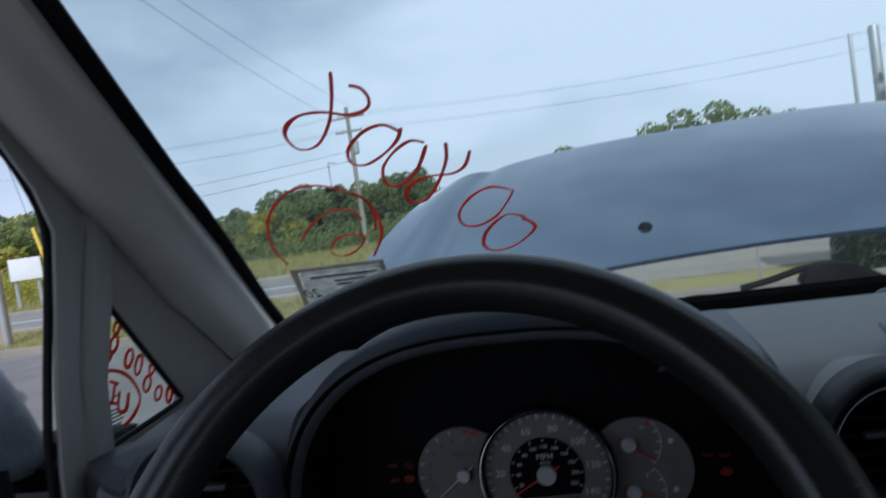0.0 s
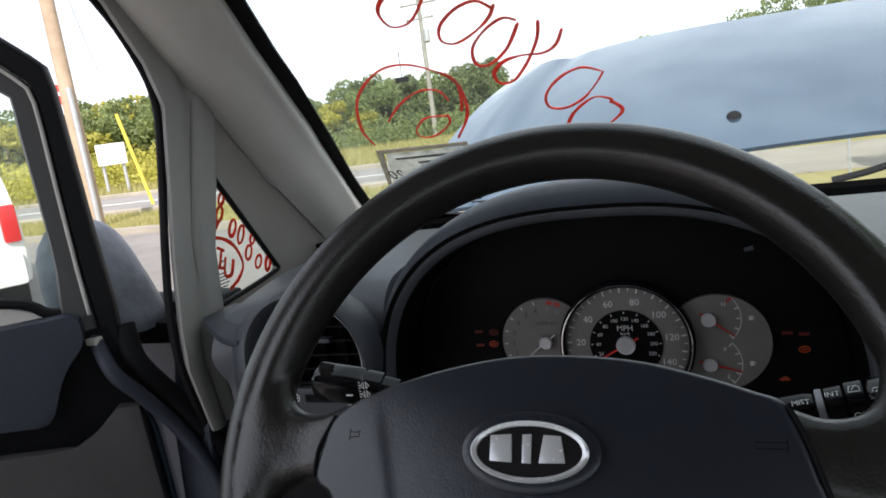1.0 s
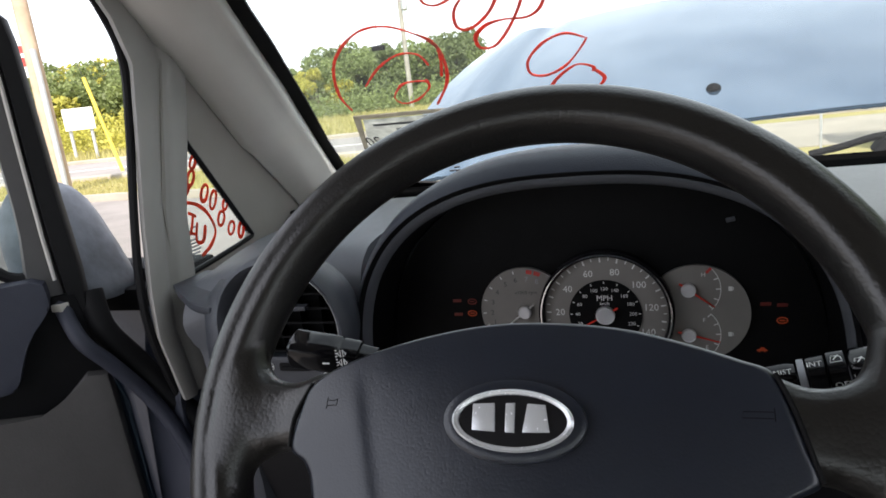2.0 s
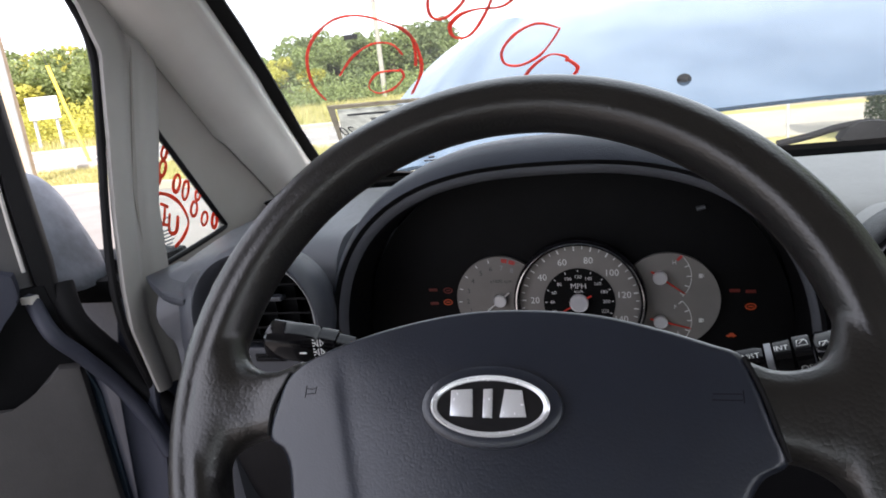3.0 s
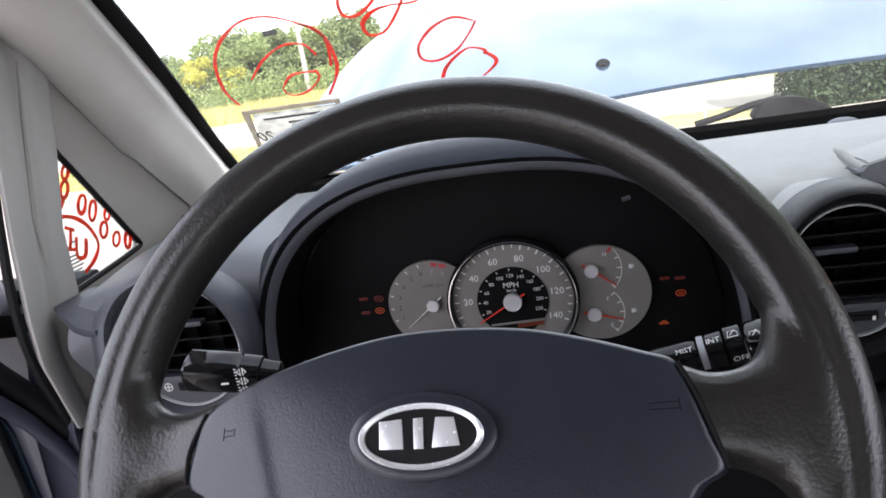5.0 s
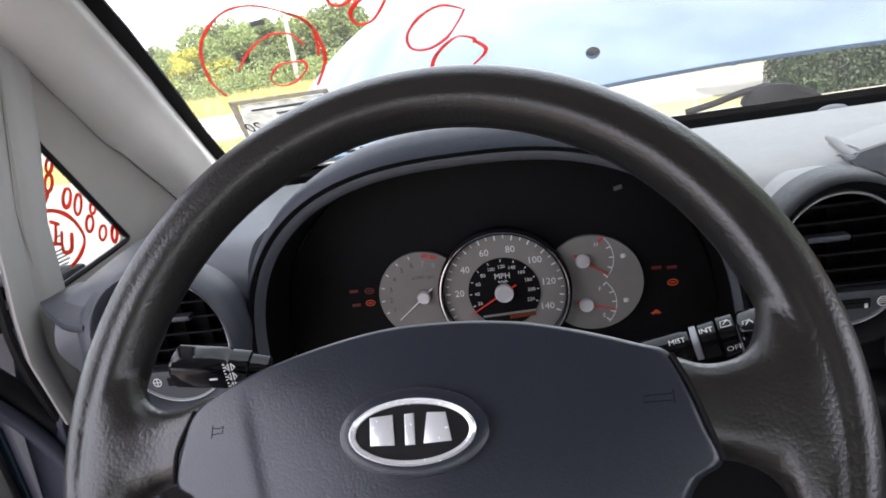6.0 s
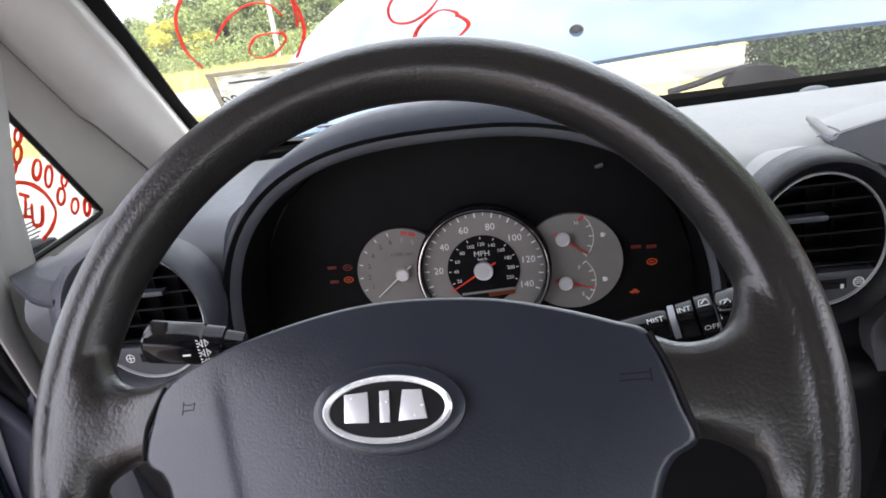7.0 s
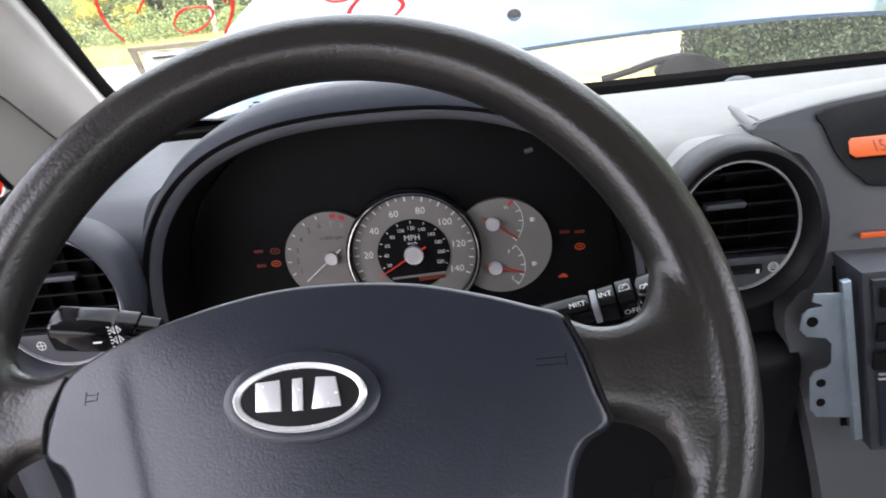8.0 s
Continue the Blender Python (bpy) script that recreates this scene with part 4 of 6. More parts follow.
prism(bm, [(.045, .940), (.10, .940), (.30, .87), (.97, .87), (.97, .80), (.12, .79), (.05, .80), (.03, .85)], lambda u, v, w: DO(u, v, w), -.011, .014, .003)
part("speaker_cover", bm, "black", door)
# window frame: black outer seal, then a grey inner trim, run up and back
FRAME = [((.0205, .884), (.047, .884), (.072, .884)), ((.0344, .927), (.0530, .920), (.078, .925)), ((.0335, .960), (.0555, .955), (.0885, .965)), ((.0357, 1.005), (.0583, 1.005), (.0835, 1.008)),
         ((.0376, 1.037), (.0590, 1.037), (.0828, 1.037)), ((.0398, 1.093), (.0597, 1.090), (.0842, 1.090)), ((.0424, 1.160), (.0601, 1.155), (.0864, 1.150)), ((.0440, 1.196), (.0612, 1.183), (.0864, 1.177)),
         ((.0476, 1.2195), (.0648, 1.199), (.0868, 1.190)), ((.0605, 1.2328), (.0755, 1.2115), (.0945, 1.197)), ((.0840, 1.2535), (.0950, 1.230), (.110, 1.211)), ((.125, 1.288), (.135, 1.264), (.150, 1.240)),
         ((.300, 1.390), (.305, 1.365), (.310, 1.335)), ((.600, 1.450), (.600, 1.425), (.600, 1.395)), ((.950, 1.440), (.945, 1.415), (.940, 1.385))]


def frame_band(name, a, b, w0, w1, material, label, lean=0.0):
    bm = bmesh.new()
    rings = []
    for st in FRAME:
        p, q = Vector(st[a]), Vector(st[b])
        prof = ((0, w0), (.03, w1 * .7), (.14, w1), (.5, w1 + lean), (.86, w1 + lean * 1.5), (.97, w1 * .6), (1, w0))
        rings.append([DO(*p.lerp(q, k), w) for k, w in prof])
    loft(bm, rings)
    part(name, bm, material, door, label)


frame_band("frame_seal", 0, 1, -.015, .012, "rubber", "black rubber seal round the window frame")
frame_band("frame_trim", 1, 2, -.012, .007, "frame_grey", "grey inner trim of the window frame", .002)
bm = bmesh.new()
tube(bm, [DO(*Vector(st[1]).lerp(Vector(st[2]), .14), .0085) for st in FRAME[2:]], .0022, 6)
part("trim_ridge", bm, "trim", door, "pale raised edge of the frame trim")
bm = bmesh.new()
tube(bm, curve_pts([DO(.032, .935, -.004), (-.515, .277, .894), (-.495, .295, .846), (-.475, .307, .806), (-.455, .320, .764), (-.44, .33, .70)], 6), .0135, 10)
part("lower_seal", bm, "rubber", door, "black rubber seal curving down to the hinge side")
bm = bmesh.new()
tube(bm, curve_pts([DO(.062, .935, .004), (-.518, .247, .893), (-.503, .263, .860), (-.485, .283, .817), (-.465, .293, .771), (-.45, .296, .727)], 6), .0085, 10)
part("panel_edge", bm, "door_panel", door, "grey moulded edge of the door panel")
bm = bmesh.new()
box(bm, DO(.062, .928, .012) - Vector((.009, .006, .004)), DO(.062, .928, .012) + Vector((.009, .006, .004)), .0015)
part("trim_clip", bm, "trim", door, "small pale clip")
bm = bmesh.new()
prism(bm, [(.08, .95), (.95, .955), (.94, 1.39), (.6, 1.40), (.31, 1.34), (.13, 1.24), (.08, 1.19)], lambda u, v, w: DO(u, v, w), -.008, -.004)
p = part("pane", bm, "glass", door, smooth=False)
p.visible_shadow = False
bm = bmesh.new()
tube(bm, [DO(s, z, .002) for s, z in curve_pts([(.086, .963), (.100, .966), (.14, .985), (.3, .998), (.95, .998)], 5)], .006, 8)
part("sill_strip", bm, "rubber", door)
bm = bmesh.new()
prism(bm, [(.088, .950), (.95, .950), (.95, .995), (.3, .995), (.14, .981), (.10, .963)], lambda u, v, w: DO(u, v, w), -.002, .003, .001)
part("belt_trim", bm, "trim", door, "pale trim below the window")
bm = bmesh.new()
box(bm, (-.66, .335, .893), (-.468, .40, .921), .006)
part("hinge_cover", bm, "black", door, "black plastic cover at the door hinge")
wall_piece("door_jamb", "door_panel", [(-.475, .3), (-.68, .3), (-.66, .90), (-.475, .915)], lambda u, v, w: (u, .345 + w + (-.475 - u) * .35, v), 0, .03, "dark door jamb below the mirror", "door jamb")
bm = bmesh.new()
tube(bm, curve_pts([(-.47, .345, .93), (-.47, .335, .86), (-.46, .345, .79), (-.45, .36, .73), (-.44, .37, .65)], 6), .010, 10)
tagged(part("jamb_seal", bm, "rubber", None), "thick black rubber seal curving down the door opening", "rubber seal", kind="structure")
# mirror housing outside the door
mirror = thing("door_mirror", DO(.08, .93, -.1), "dusty grey door mirror housing seen from behind", "side mirror")
bm = bmesh.new()
rings = []
for x, top, dy in ((-.642, .965, .02), (-.638, 1.01, .04), (-.630, 1.045, .052), (-.619, 1.054, .055), (-.605, 1.050, .053), (-.590, 1.040, .050), (-.575, 1.018, .047), (-.560, .988, .044), (-.545, .954, .040), (-.536, .934, .034), (-.532, .925, .02)):
    mid, up = (top + .916) / 2, (top - .916) / 2
    rings.append([(x, .330 + dy * math.copysign(abs(math.cos(a)) ** .7, math.cos(a)), mid + up * math.copysign(abs(math.sin(a)) ** .6, math.sin(a))) for a in [2 * math.pi * j / 20 for j in range(20)]])
loft(bm, rings)
part("housing", bm, "mirror_shell", mirror, "grey painted shell with dust")
bm = bmesh.new()
box(bm, (-.68, .37, .915), (-.47, .43, .937), .006)
part("foot", bm, "black", mirror)

# ================= bonnet, front end, wipers =================
def bonnet_pt(u, v, off=0.0):
    """u across from -1 to 1, v from the rear edge to the front."""
    a = abs(u)
    hw = .8256 - .012 * v - .0597 * v ** 4
    x = CX + hw * u
    yr = 1.0 - .17 * a ** 2.6
    yf = 1.90 - .2121 * a ** 3
    y = yr + (yf - yr) * v
    z = .998 + .345 * (y - 1) - .035 * ((y - 1) / .9) ** 2
    z -= .028 * a ** 4
    z += .0129 * math.exp(-((a - .875) / .087) ** 2) - .0814 * max(0, a - .8755) ** 2 - .007 * math.exp(-((a - .775) / .030) ** 2)
    z -= .008 * (1 - v) ** 3 * min(1, max(0, -u) / .5)
    return Vector((x, y, z + off))


bonnet = thing("bonnet", (CX, 1.0, .98), "raised silver-blue bonnet reflecting the cloudy sky", "car bonnet")
bm = bmesh.new()
N, K = 72, 36
top = [[bm.verts.new(bonnet_pt(-1 + 2 * i / N, j / K)) for i in range(N + 1)] for j in range(K + 1)]
bot = [[bm.verts.new(bonnet_pt((-1 + 2 * i / N) * .995, j / K, -.007)) for i in range(N + 1)] for j in range(K + 1)]
for g in (top, bot):
    for j in range(K):
        for i in range(N):
            bm.faces.new((g[j][i], g[j][i + 1], g[j + 1][i + 1], g[j + 1][i]))
rim_i = [(0, i) for i in range(N + 1)] + [(j, N) for j in range(1, K + 1)] + [(K, i) for i in range(N - 1, -1, -1)] + [(j, 0) for j in range(K - 1, 0, -1)]
for (j, i), (j2, i2) in zip(rim_i, rim_i[1:] + rim_i[:1]):
    bm.faces.new((top[j][i], top[j2][i2], bot[j2][i2], bot[j][i]))
part("panel", bm, "paint", bonnet)
bm = bmesh.new()
bmesh.ops.create_uvsphere(bm, u_segments=16, v_segments=10, radius=.014)
bmesh.ops.transform(bm, matrix=Matrix.Translation((.166, 1.138, 1.041)) @ Matrix.Diagonal((1.0, 1.1, .85, 1)), verts=bm.verts)
part("washer_nozzle", bm, "black", bonnet, "small black washer nozzle")
for s in (-.16, -.1, -.03, .04):
    bm = bmesh.new()
    bmesh.ops.create_uvsphere(bm, u_segments=10, v_segments=6, radius=.006)
    bmesh.ops.transform(bm, matrix=Matrix.Translation((CX + s - .02, 1.02, .992)) @ Matrix.Diagonal((1.4, .8, .7, 1)), verts=bm.verts)
    part("clip", bm, "satin", bonnet, "small plastic clip under the rear edge")

front = thing("front_end", (CX, 1.4, .3), "silver-blue front wings and dark open engine bay", "car front")
for s in (-1, 1):
    bm = bmesh.new()
    rings = []
    for k in range(11):
        y = .62 + 1.35 * k / 10
        zt = .92 - .06 * (k / 10) - .16 * (k / 10) ** 4
        o = .86 - .10 * (k / 10) ** 3
        rings.append([(CX + s * i, y, z) for i, z in ((.70, .3), (.70, zt - .03), (.74, zt), (.80, zt - .02), (o, zt - .12), (o + .02, .55), (o, .3))])
    loft(bm, rings)
    part("wing", bm, "paint", front)
bm = bmesh.new()
box(bm, (CX - .70, 1.78, .3), (CX + .70, 1.95, .70), .04)
part("radiator_support", bm, "black", front)
bm = bmesh.new()
box(bm, (CX - .70, .95, .3), (CX + .70, 1.78, .60), .03)
part("engine_block", bm, "black", front)
bm = bmesh.new()
rings = []
for k in range(17):
    u = -1 + k / 8
    yb = .85 - .12 * u * u
    rings.append([(CX + .74 * u, yb + .01, .86), (CX + .74 * u, yb, .925 - .01 * u * u), (CX + .74 * u, yb + .06, .925 - .01 * u * u), (CX + .74 * u, yb + .16, .90), (CX + .74 * u, yb + .16, .84)])
loft(bm, rings)
part("cowl", bm, "black", front, "black plastic cowl below the windshield")


def wiper(pts, blade):
    t = thing("windshield_wiper", pts[0], "black windshield wiper resting at the cowl", "wiper")
    bm = bmesh.new()
    tube(bm, curve_pts(pts, 6), .0055, 8)
    part("arm", bm, "black", t)
    bm = bmesh.new()
    prism(bm, curve_pts(blade, 4, True), lambda u, v, w: Vector((u, .885 + w, v)), 0, .03, .004)
    part("blade_mount", bm, "black", t, "black wiper pivot cover")


wiper([(.285, .90, .938), (.33, .90, .946), (.375, .90, .957), (.42, .90, .960)], [(.372, .935), (.385, .957), (.405, .964), (.44, .960), (.468, .948), (.485, .932), (.43, .925)])
wiper([(-.30, .80, .93), (-.15, .83, .935), (.05, .86, .932), (.20, .875, .93)], [(.18, .920), (.19, .93), (.22, .934), (.25, .930), (.26, .92), (.22, .915)])

# ================= dashboard =================
dash = thing("dashboard", (CX, .4, .7), "grey moulded dashboard with a hooded instrument cowl", "dashboard")


def dash_rings(x0, x1, n, prof):
    rings = []
    for k in range(n + 1):
        x = x0 + (x1 - x0) * k / n
        rings.append([(x, y, z) for y, z in prof(x)])
    return rings


def dash_prof(x):
    e = max(0.0, (-.28 - x) / .16)          # falls off towards the door end
    zt = .968 - .032 * e * e
    dip = .0
    pts = [(.90, .80), (.84, .895), (.70, .915), (.60, .930 - .01 * e), (.580, .944 - .01 * e), (.568, zt - .002), (.545, zt + .001), (.45, zt + .002), (.34, zt - .002 - .01 * e), (.305, zt - .010 - .012 * e), (.285, zt - .032 - .02 * e),
           (.278 + .02 * e, zt - .075), (.28 + .03 * e, .85), (.28 + .03 * e, .78), (.30, .72), (.36, .62), (.50, .60)]
    return curve_pts(pts, 3)


def dash_mid(x):
    return curve_pts([(.90, .80), (.84, .895), (.70, .915), (.60, .930), (.580, .944), (.568, .967), (.545, .970), (.45, .970), (.36, .965), (.345, .955), (.345, .90), (.345, .80), (.345, .74), (.36, .62), (.50, .60)], 3)


# left and middle pieces of the pad in a darker grey than the right
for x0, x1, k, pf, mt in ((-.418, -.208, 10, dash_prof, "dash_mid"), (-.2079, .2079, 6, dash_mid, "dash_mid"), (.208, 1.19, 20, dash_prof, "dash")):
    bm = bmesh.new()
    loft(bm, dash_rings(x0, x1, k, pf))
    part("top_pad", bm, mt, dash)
# black defroster strip in front of the pad
bm = bmesh.new()
loft(bm, [[(x, .574, .956), (x, .58, .958), (x, .80, .944), (x, .86, .941), (x, .86, .930), (x, .60, .940)] for x in (-.44, 0, .4, .8, 1.18)])
part("defroster_strip", bm, "strip_black", dash, "black strip along the windshield's foot")
bm = bmesh.new()
bmesh.ops.create_uvsphere(bm, u_segments=16, v_segments=8, radius=.011)
bmesh.ops.transform(bm, matrix=Matrix.Translation((.383, .572, .9655)) @ Matrix.Diagonal((1.5, 1, .6, 1)), verts=bm.verts)
part("light_sensor", bm, "dash_mid", dash, "small round light sensor")
# added black sheet in place of the shade below the inner vent
bm = bmesh.new()
prism(bm, curve_pts([(.206, .880), (.240, .872), (.300, .858), (.345, .850)], 4) + [(.345, .60), (.206, .60)], lambda u, v, w: (u, w, v), .258, .276, .003)
part("front_panel", bm, "collar", dash, "added black panel standing for the shade below the vent")
# lower panels round the column, black to hold the shade behind the wheel
bm = bmesh.new()
loft(bm, dash_rings(-.372, .315, 16, lambda x: curve_pts([(.40, .815), (.262, .815), (.236, .806), (.232, .78), (.25, .70), (.30, .58), (.42, .52)], 3)))
part("knee_panel", bm, "collar", dash, "grained lower knee panel, coloured black for the shade on it")

# instrument hood: nested arches from the pad to the dial plate
def arch(a, top, y, base=.845, n=48, p=2.35, cx=.0, drop=0.0):
    out = []
    for k in range(n + 1):
        w = math.pi * k / n
        c, s = math.cos(w), math.sin(w)
        x = cx - a * math.copysign(abs(c) ** (2 / p), c)
        z = base + (top - base) * abs(s) ** (2 / p) - .012 * x
        out.append((x, y + drop * (1 - abs(s)), z))
    return out


bm = bmesh.new()
loft(bm, [arch(.225, .985, .52, p=2.6), arch(.222, 1.018, .43, p=2.5), arch(.220, 1.038, .34, p=2.4), arch(.217, 1.046, .292), arch(.2135, 1.045, .270, p=2.4), arch(.209, 1.039, .256, p=2.5), arch(.2045, 1.029, .250, p=2.6)], closed=False, cap=False)
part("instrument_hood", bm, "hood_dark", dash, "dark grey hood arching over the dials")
bm = bmesh.new()
loft(bm, [arch(.2052, 1.0305, .2512, p=2.6), arch(.2043, 1.0286, .2500, p=2.6), arch(.2032, 1.0265, .2535, p=2.6), arch(.2022, 1.0245, .2565, p=2.6)], closed=False, cap=False)
part("hood_lip", bm, "black", dash, "black inner lip of the hood")
# liner takes the mid grey so that its colour shows the lit band
bm = bmesh.new()
loft(bm, [arch(.2030, 1.0262, .2575, p=2.6), arch(.2018, 1.0240, .2560, p=2.6), arch(.2005, 1.0205, .2575, p=2.6), arch(.1990, 1.017, .263, p=2.6), arch(.1982, 1.0152, .270, p=2.6)], closed=False, cap=False)
part("hood_liner", bm, "dash_mid", dash, "liner sloping in to the dials, paler grey for the light on it")
bm = bmesh.new()
loft(bm, [arch(.1984, 1.0154, .2695, p=2.6), arch(.1975, 1.013, .30, p=2.6), arch(.1965, 1.011, .332, p=2.6)], closed=False, cap=False)
part("cluster_shroud", bm, "cluster_black", dash, "black wall of the dial recess")

# left dash end: upright grey moulding with a fixing
bm = bmesh.new()
loft(bm, [[Vector(q) for q in curve_pts([(-.386 + q0 * .6, .36, z), (-.384 + q0 * .6, .31 + q0, z), (-.374, .262 + q0, z), (-.345, .230 + q0, z), (-.31, .245 + q0, z), (-.30, .36, z)], 3)]
          for z, q0 in ((.66, .012), (.70, .005), (.78, 0), (.85, 0), (.89, .002), (.915, .008), (.930, .020), (.938, .040))])
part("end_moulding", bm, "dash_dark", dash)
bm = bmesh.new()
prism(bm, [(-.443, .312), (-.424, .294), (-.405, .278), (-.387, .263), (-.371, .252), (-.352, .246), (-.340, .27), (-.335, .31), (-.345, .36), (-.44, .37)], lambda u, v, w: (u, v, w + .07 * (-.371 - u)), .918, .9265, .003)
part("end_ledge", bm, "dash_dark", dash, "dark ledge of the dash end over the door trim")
bm = bmesh.new()
bmesh.ops.create_uvsphere(bm, u_segments=12, v_segments=8, radius=.0045)
bmesh.ops.transform(bm, matrix=Matrix.Translation((-.331, .217, .880)), verts=bm.verts)
part("fixing", bm, "satin", dash, "small bright fixing")

# ================= instrument cluster =================
cluster = thing("instrument_cluster", (0, .33, .86), "black instrument cluster with three silver-grey dials", "instrument cluster")
bm = bmesh.new()
prism(bm, [(x, z) for x, y, z in arch(.1985, 1.014, .33, base=.815, p=2.6)], lambda u, v, w: (u, w, v), .326, .336)
part("backplate", bm, "cluster_black", cluster)


def FP_(u, v, w, c=(0, 0), y=.3185):
    return Vector((c[0] + u, y - w, c[1] + v))


SC, TC, RC = (.013, .888), (-.061, .890), (.091, .887)


def dial(c, r, y, name, label=""):
    bm = bmesh.new()
    disc(bm, c, r, y, .327, 64)
    return part(name, bm, "dial", cluster, label)


tach = dial(TC, .0425, .3215, "rev_counter", "silver-grey rev counter face")
right_dial = dial(RC, .0440, .3210, "fuel_temperature_dial", "silver-grey fuel and temperature dial face")
speedo = dial(SC, .0545, .3180, "speedometer", "silver-grey speedometer face")
bm = bmesh.new()
ring_y(bm, SC, [(.0545, .3195), (.0548, .313), (.0570, .311), (.0600, .314), (.0605, .322)])
part("dial_rim", bm, "gloss_black", speedo, "glossy black rim")
bm = bmesh.new()
ring_y(bm, SC, [(.0566, .3112), (.0570, .3102), (.0578, .3103), (.0580, .3112)])
part("chrome_line", bm, "chrome", speedo, "thin chrome line")
bm = bmesh.new()
disc(bm, SC, .0325, .3170, .3185, 56)
part("inner_disc", bm, "cluster_black", speedo, "black inner disc")


def on(c, ang, rad):
    return (c[0] + rad * math.cos(radians(ang)), c[1] + rad * math.sin(radians(ang)))


def label_text(s, size, c, y, material, parent, name="numeral", spacing=1.0):
    bm = text_bm(s, size, lambda u, v, w: (c[0] + u, y - .0001 + w * 0 - .0001, c[1] + v), 0.0, spacing)
    return part(name, bm, material, parent, smooth=False)


def tick(c, ang, r0, r1, w, y, material, parent, name="tick"):
    d = Vector((math.cos(radians(ang)), 0, math.sin(radians(ang))))
    s = Vector((-d.z, 0, d.x)) * w / 2
    o = Vector((c[0], y, c[1]))
    bm = bmesh.new()
    a = [o + d * r0 - s, o + d * r1 - s, o + d * r1 + s, o + d * r0 + s]
    f0 = [bm.verts.new(p) for p in a]
    f1 = [bm.verts.new(p + Vector((0, -.0003, 0))) for p in a]
    bm.faces.new(f0), bm.faces.new(f1)
    for i in range(4):
        bm.faces.new((f0[i], f0[(i + 1) % 4], f1[(i + 1) % 4], f1[i]))
    return part(name, bm, material, parent, smooth=False)


for k in range(29):
    ang = 211 - k * 8.43
    tick(SC, ang, .0490 if k % 2 == 0 else .0505, .0532, .0012 if k % 2 == 0 else .0008, .3179, "white", speedo)
for k, s in enumerate(("20", "40", "60", "80", "100", "120", "140")):
    label_text(s, .0088, on(SC, 177 - k * 33.7, .0405), .3178, "white", speedo)
for k in range(11):
    ang = 201 - k * 22.2
    label_text(str(20 + 20 * k), .0046, on(SC, ang, .0245), .3168, "white", speedo)
    tick(SC, ang, .0292, .0312, .0007, .3169, "white", speedo)
label_text("MPH", .0072, (SC[0], SC[1] + .0155), .3168, "white", speedo, "unit")
label_text("km/h", .0042, (SC[0], SC[1] + .0105), .3168, "white", speedo, "unit")
bm = bmesh.new()
prism(bm, [(SC[0] - .022, .8652), (SC[0] + .026, .8675), (SC[0] + .026, .8695), (SC[0] - .022, .8672)], lambda u, v, w: (u, w, v), .3164, .3169)
part("trip_window_edge", bm, "dial", speedo)
bm = bmesh.new()
prism(bm, [(SC[0] + .002, .8620), (SC[0] + .026, .8635), (SC[0] + .026, .8672), (SC[0] + .002, .8660)], lambda u, v, w: (u, w, v), .3163, .3169)
part("trip_display", bm, "lcd_dark", speedo, "dark orange trip display")


def needle(c, ang, ln, y, material, hub, parent):
    d = Vector((math.cos(radians(ang)), 0, math.sin(radians(ang))))
    s = Vector((-d.z, 0, d.x))
    o = Vector((c[0], y, c[1]))
    bm = bmesh.new()
    rings = []
    for f, w in ((-.35, .0009), (0, .0010), (1, .0005)):
        p = o + d * ln * f
        rings.append([p - s * w, p + Vector((0, -.0012, 0)), p + s * w, p + Vector((0, .0006, 0))])
    loft(bm, rings)
    nd = part("needle", bm, material, parent)
    bm = bmesh.new()
    ring_y(bm, c, [(.0001, y - .0035), (hub * .72, y - .0036), (hub * .80, y - .0030), (hub * .92, y - .0036), (hub, y - .0025), (hub, y), (.0001, y)], 28)
    part("needle_hub", bm, "satin", parent, "satin silver hub")


needle(SC, 210, .037, .3155, "needle", .0085, speedo)
needle(TC, 219, .033, .3195, "white", .0062, tach)
HT, HF = (.0845, .9095), (.084, .868)
needle(HT, -37, .0265, .3190, "needle", .0062, right_dial)
needle(HF, -15, .0265, .3190, "needle", .0062, right_dial)
for k, ang in enumerate((200, 182, 163, 143, 122, 103, 84, 66)):
    label_text(str(k + 1), .0068, on(TC, ang, .0315), .3213, "dark_print" if k < 6 else "grey_print", tach)
    tick(TC, ang, .0375, .0405, .0009, .3214, "white" if k < 6 else "red_print", tach)
label_text("x1000 rpm", .0048, (TC[0] + .002, TC[1] + .0185), .3213, "dark_print", tach, "unit")
for ang in (68, 70.5, 73, 78, 80.5, 83):
    tick(TC, ang, .0370, .0408, .0013, .3214, "red_print", tach, "red_zone")
for c, lab in ((HT, ("H", "")), (HF, ("F", "E"))):
    for ang in range(-42, 46, 6):
        d = tick(c, ang, .0262, .0268, .0030, .3209, "white", right_dial, "scale_arc")
    for ang in (45, 22, 0, -22, -42):
        tick(c, ang, .0225, .0265, .0009, .3208, "white", right_dial)
label_text("H", .0052, (HT[0] + .0125, HT[1] + .0130), .3208, "white", right_dial)
label_text("F", .0055, (HF[0] + .0130, HF[1] + .0130), .3208, "white", right_dial)
label_text("E", .0055, (HF[0] + .0150, HF[1] - .0125), .3208, "white", right_dial)
tick(HT, 45, .021, .0268, .0022, .3206, "red_print", right_dial, "red_zone")
for c in (HT, HF):
    bm = bmesh.new()
    box(bm, (c[0] + .0325, .3203, c[1] - .0018), (c[0] + .0358, .3209, c[1] + .0022), .0003)
    box(bm, (c[0] + .0363, .3204, c[1] - .0010), (c[0] + .0368, .3209, c[1] + .0016))
    part("pictogram", bm, "white", right_dial)


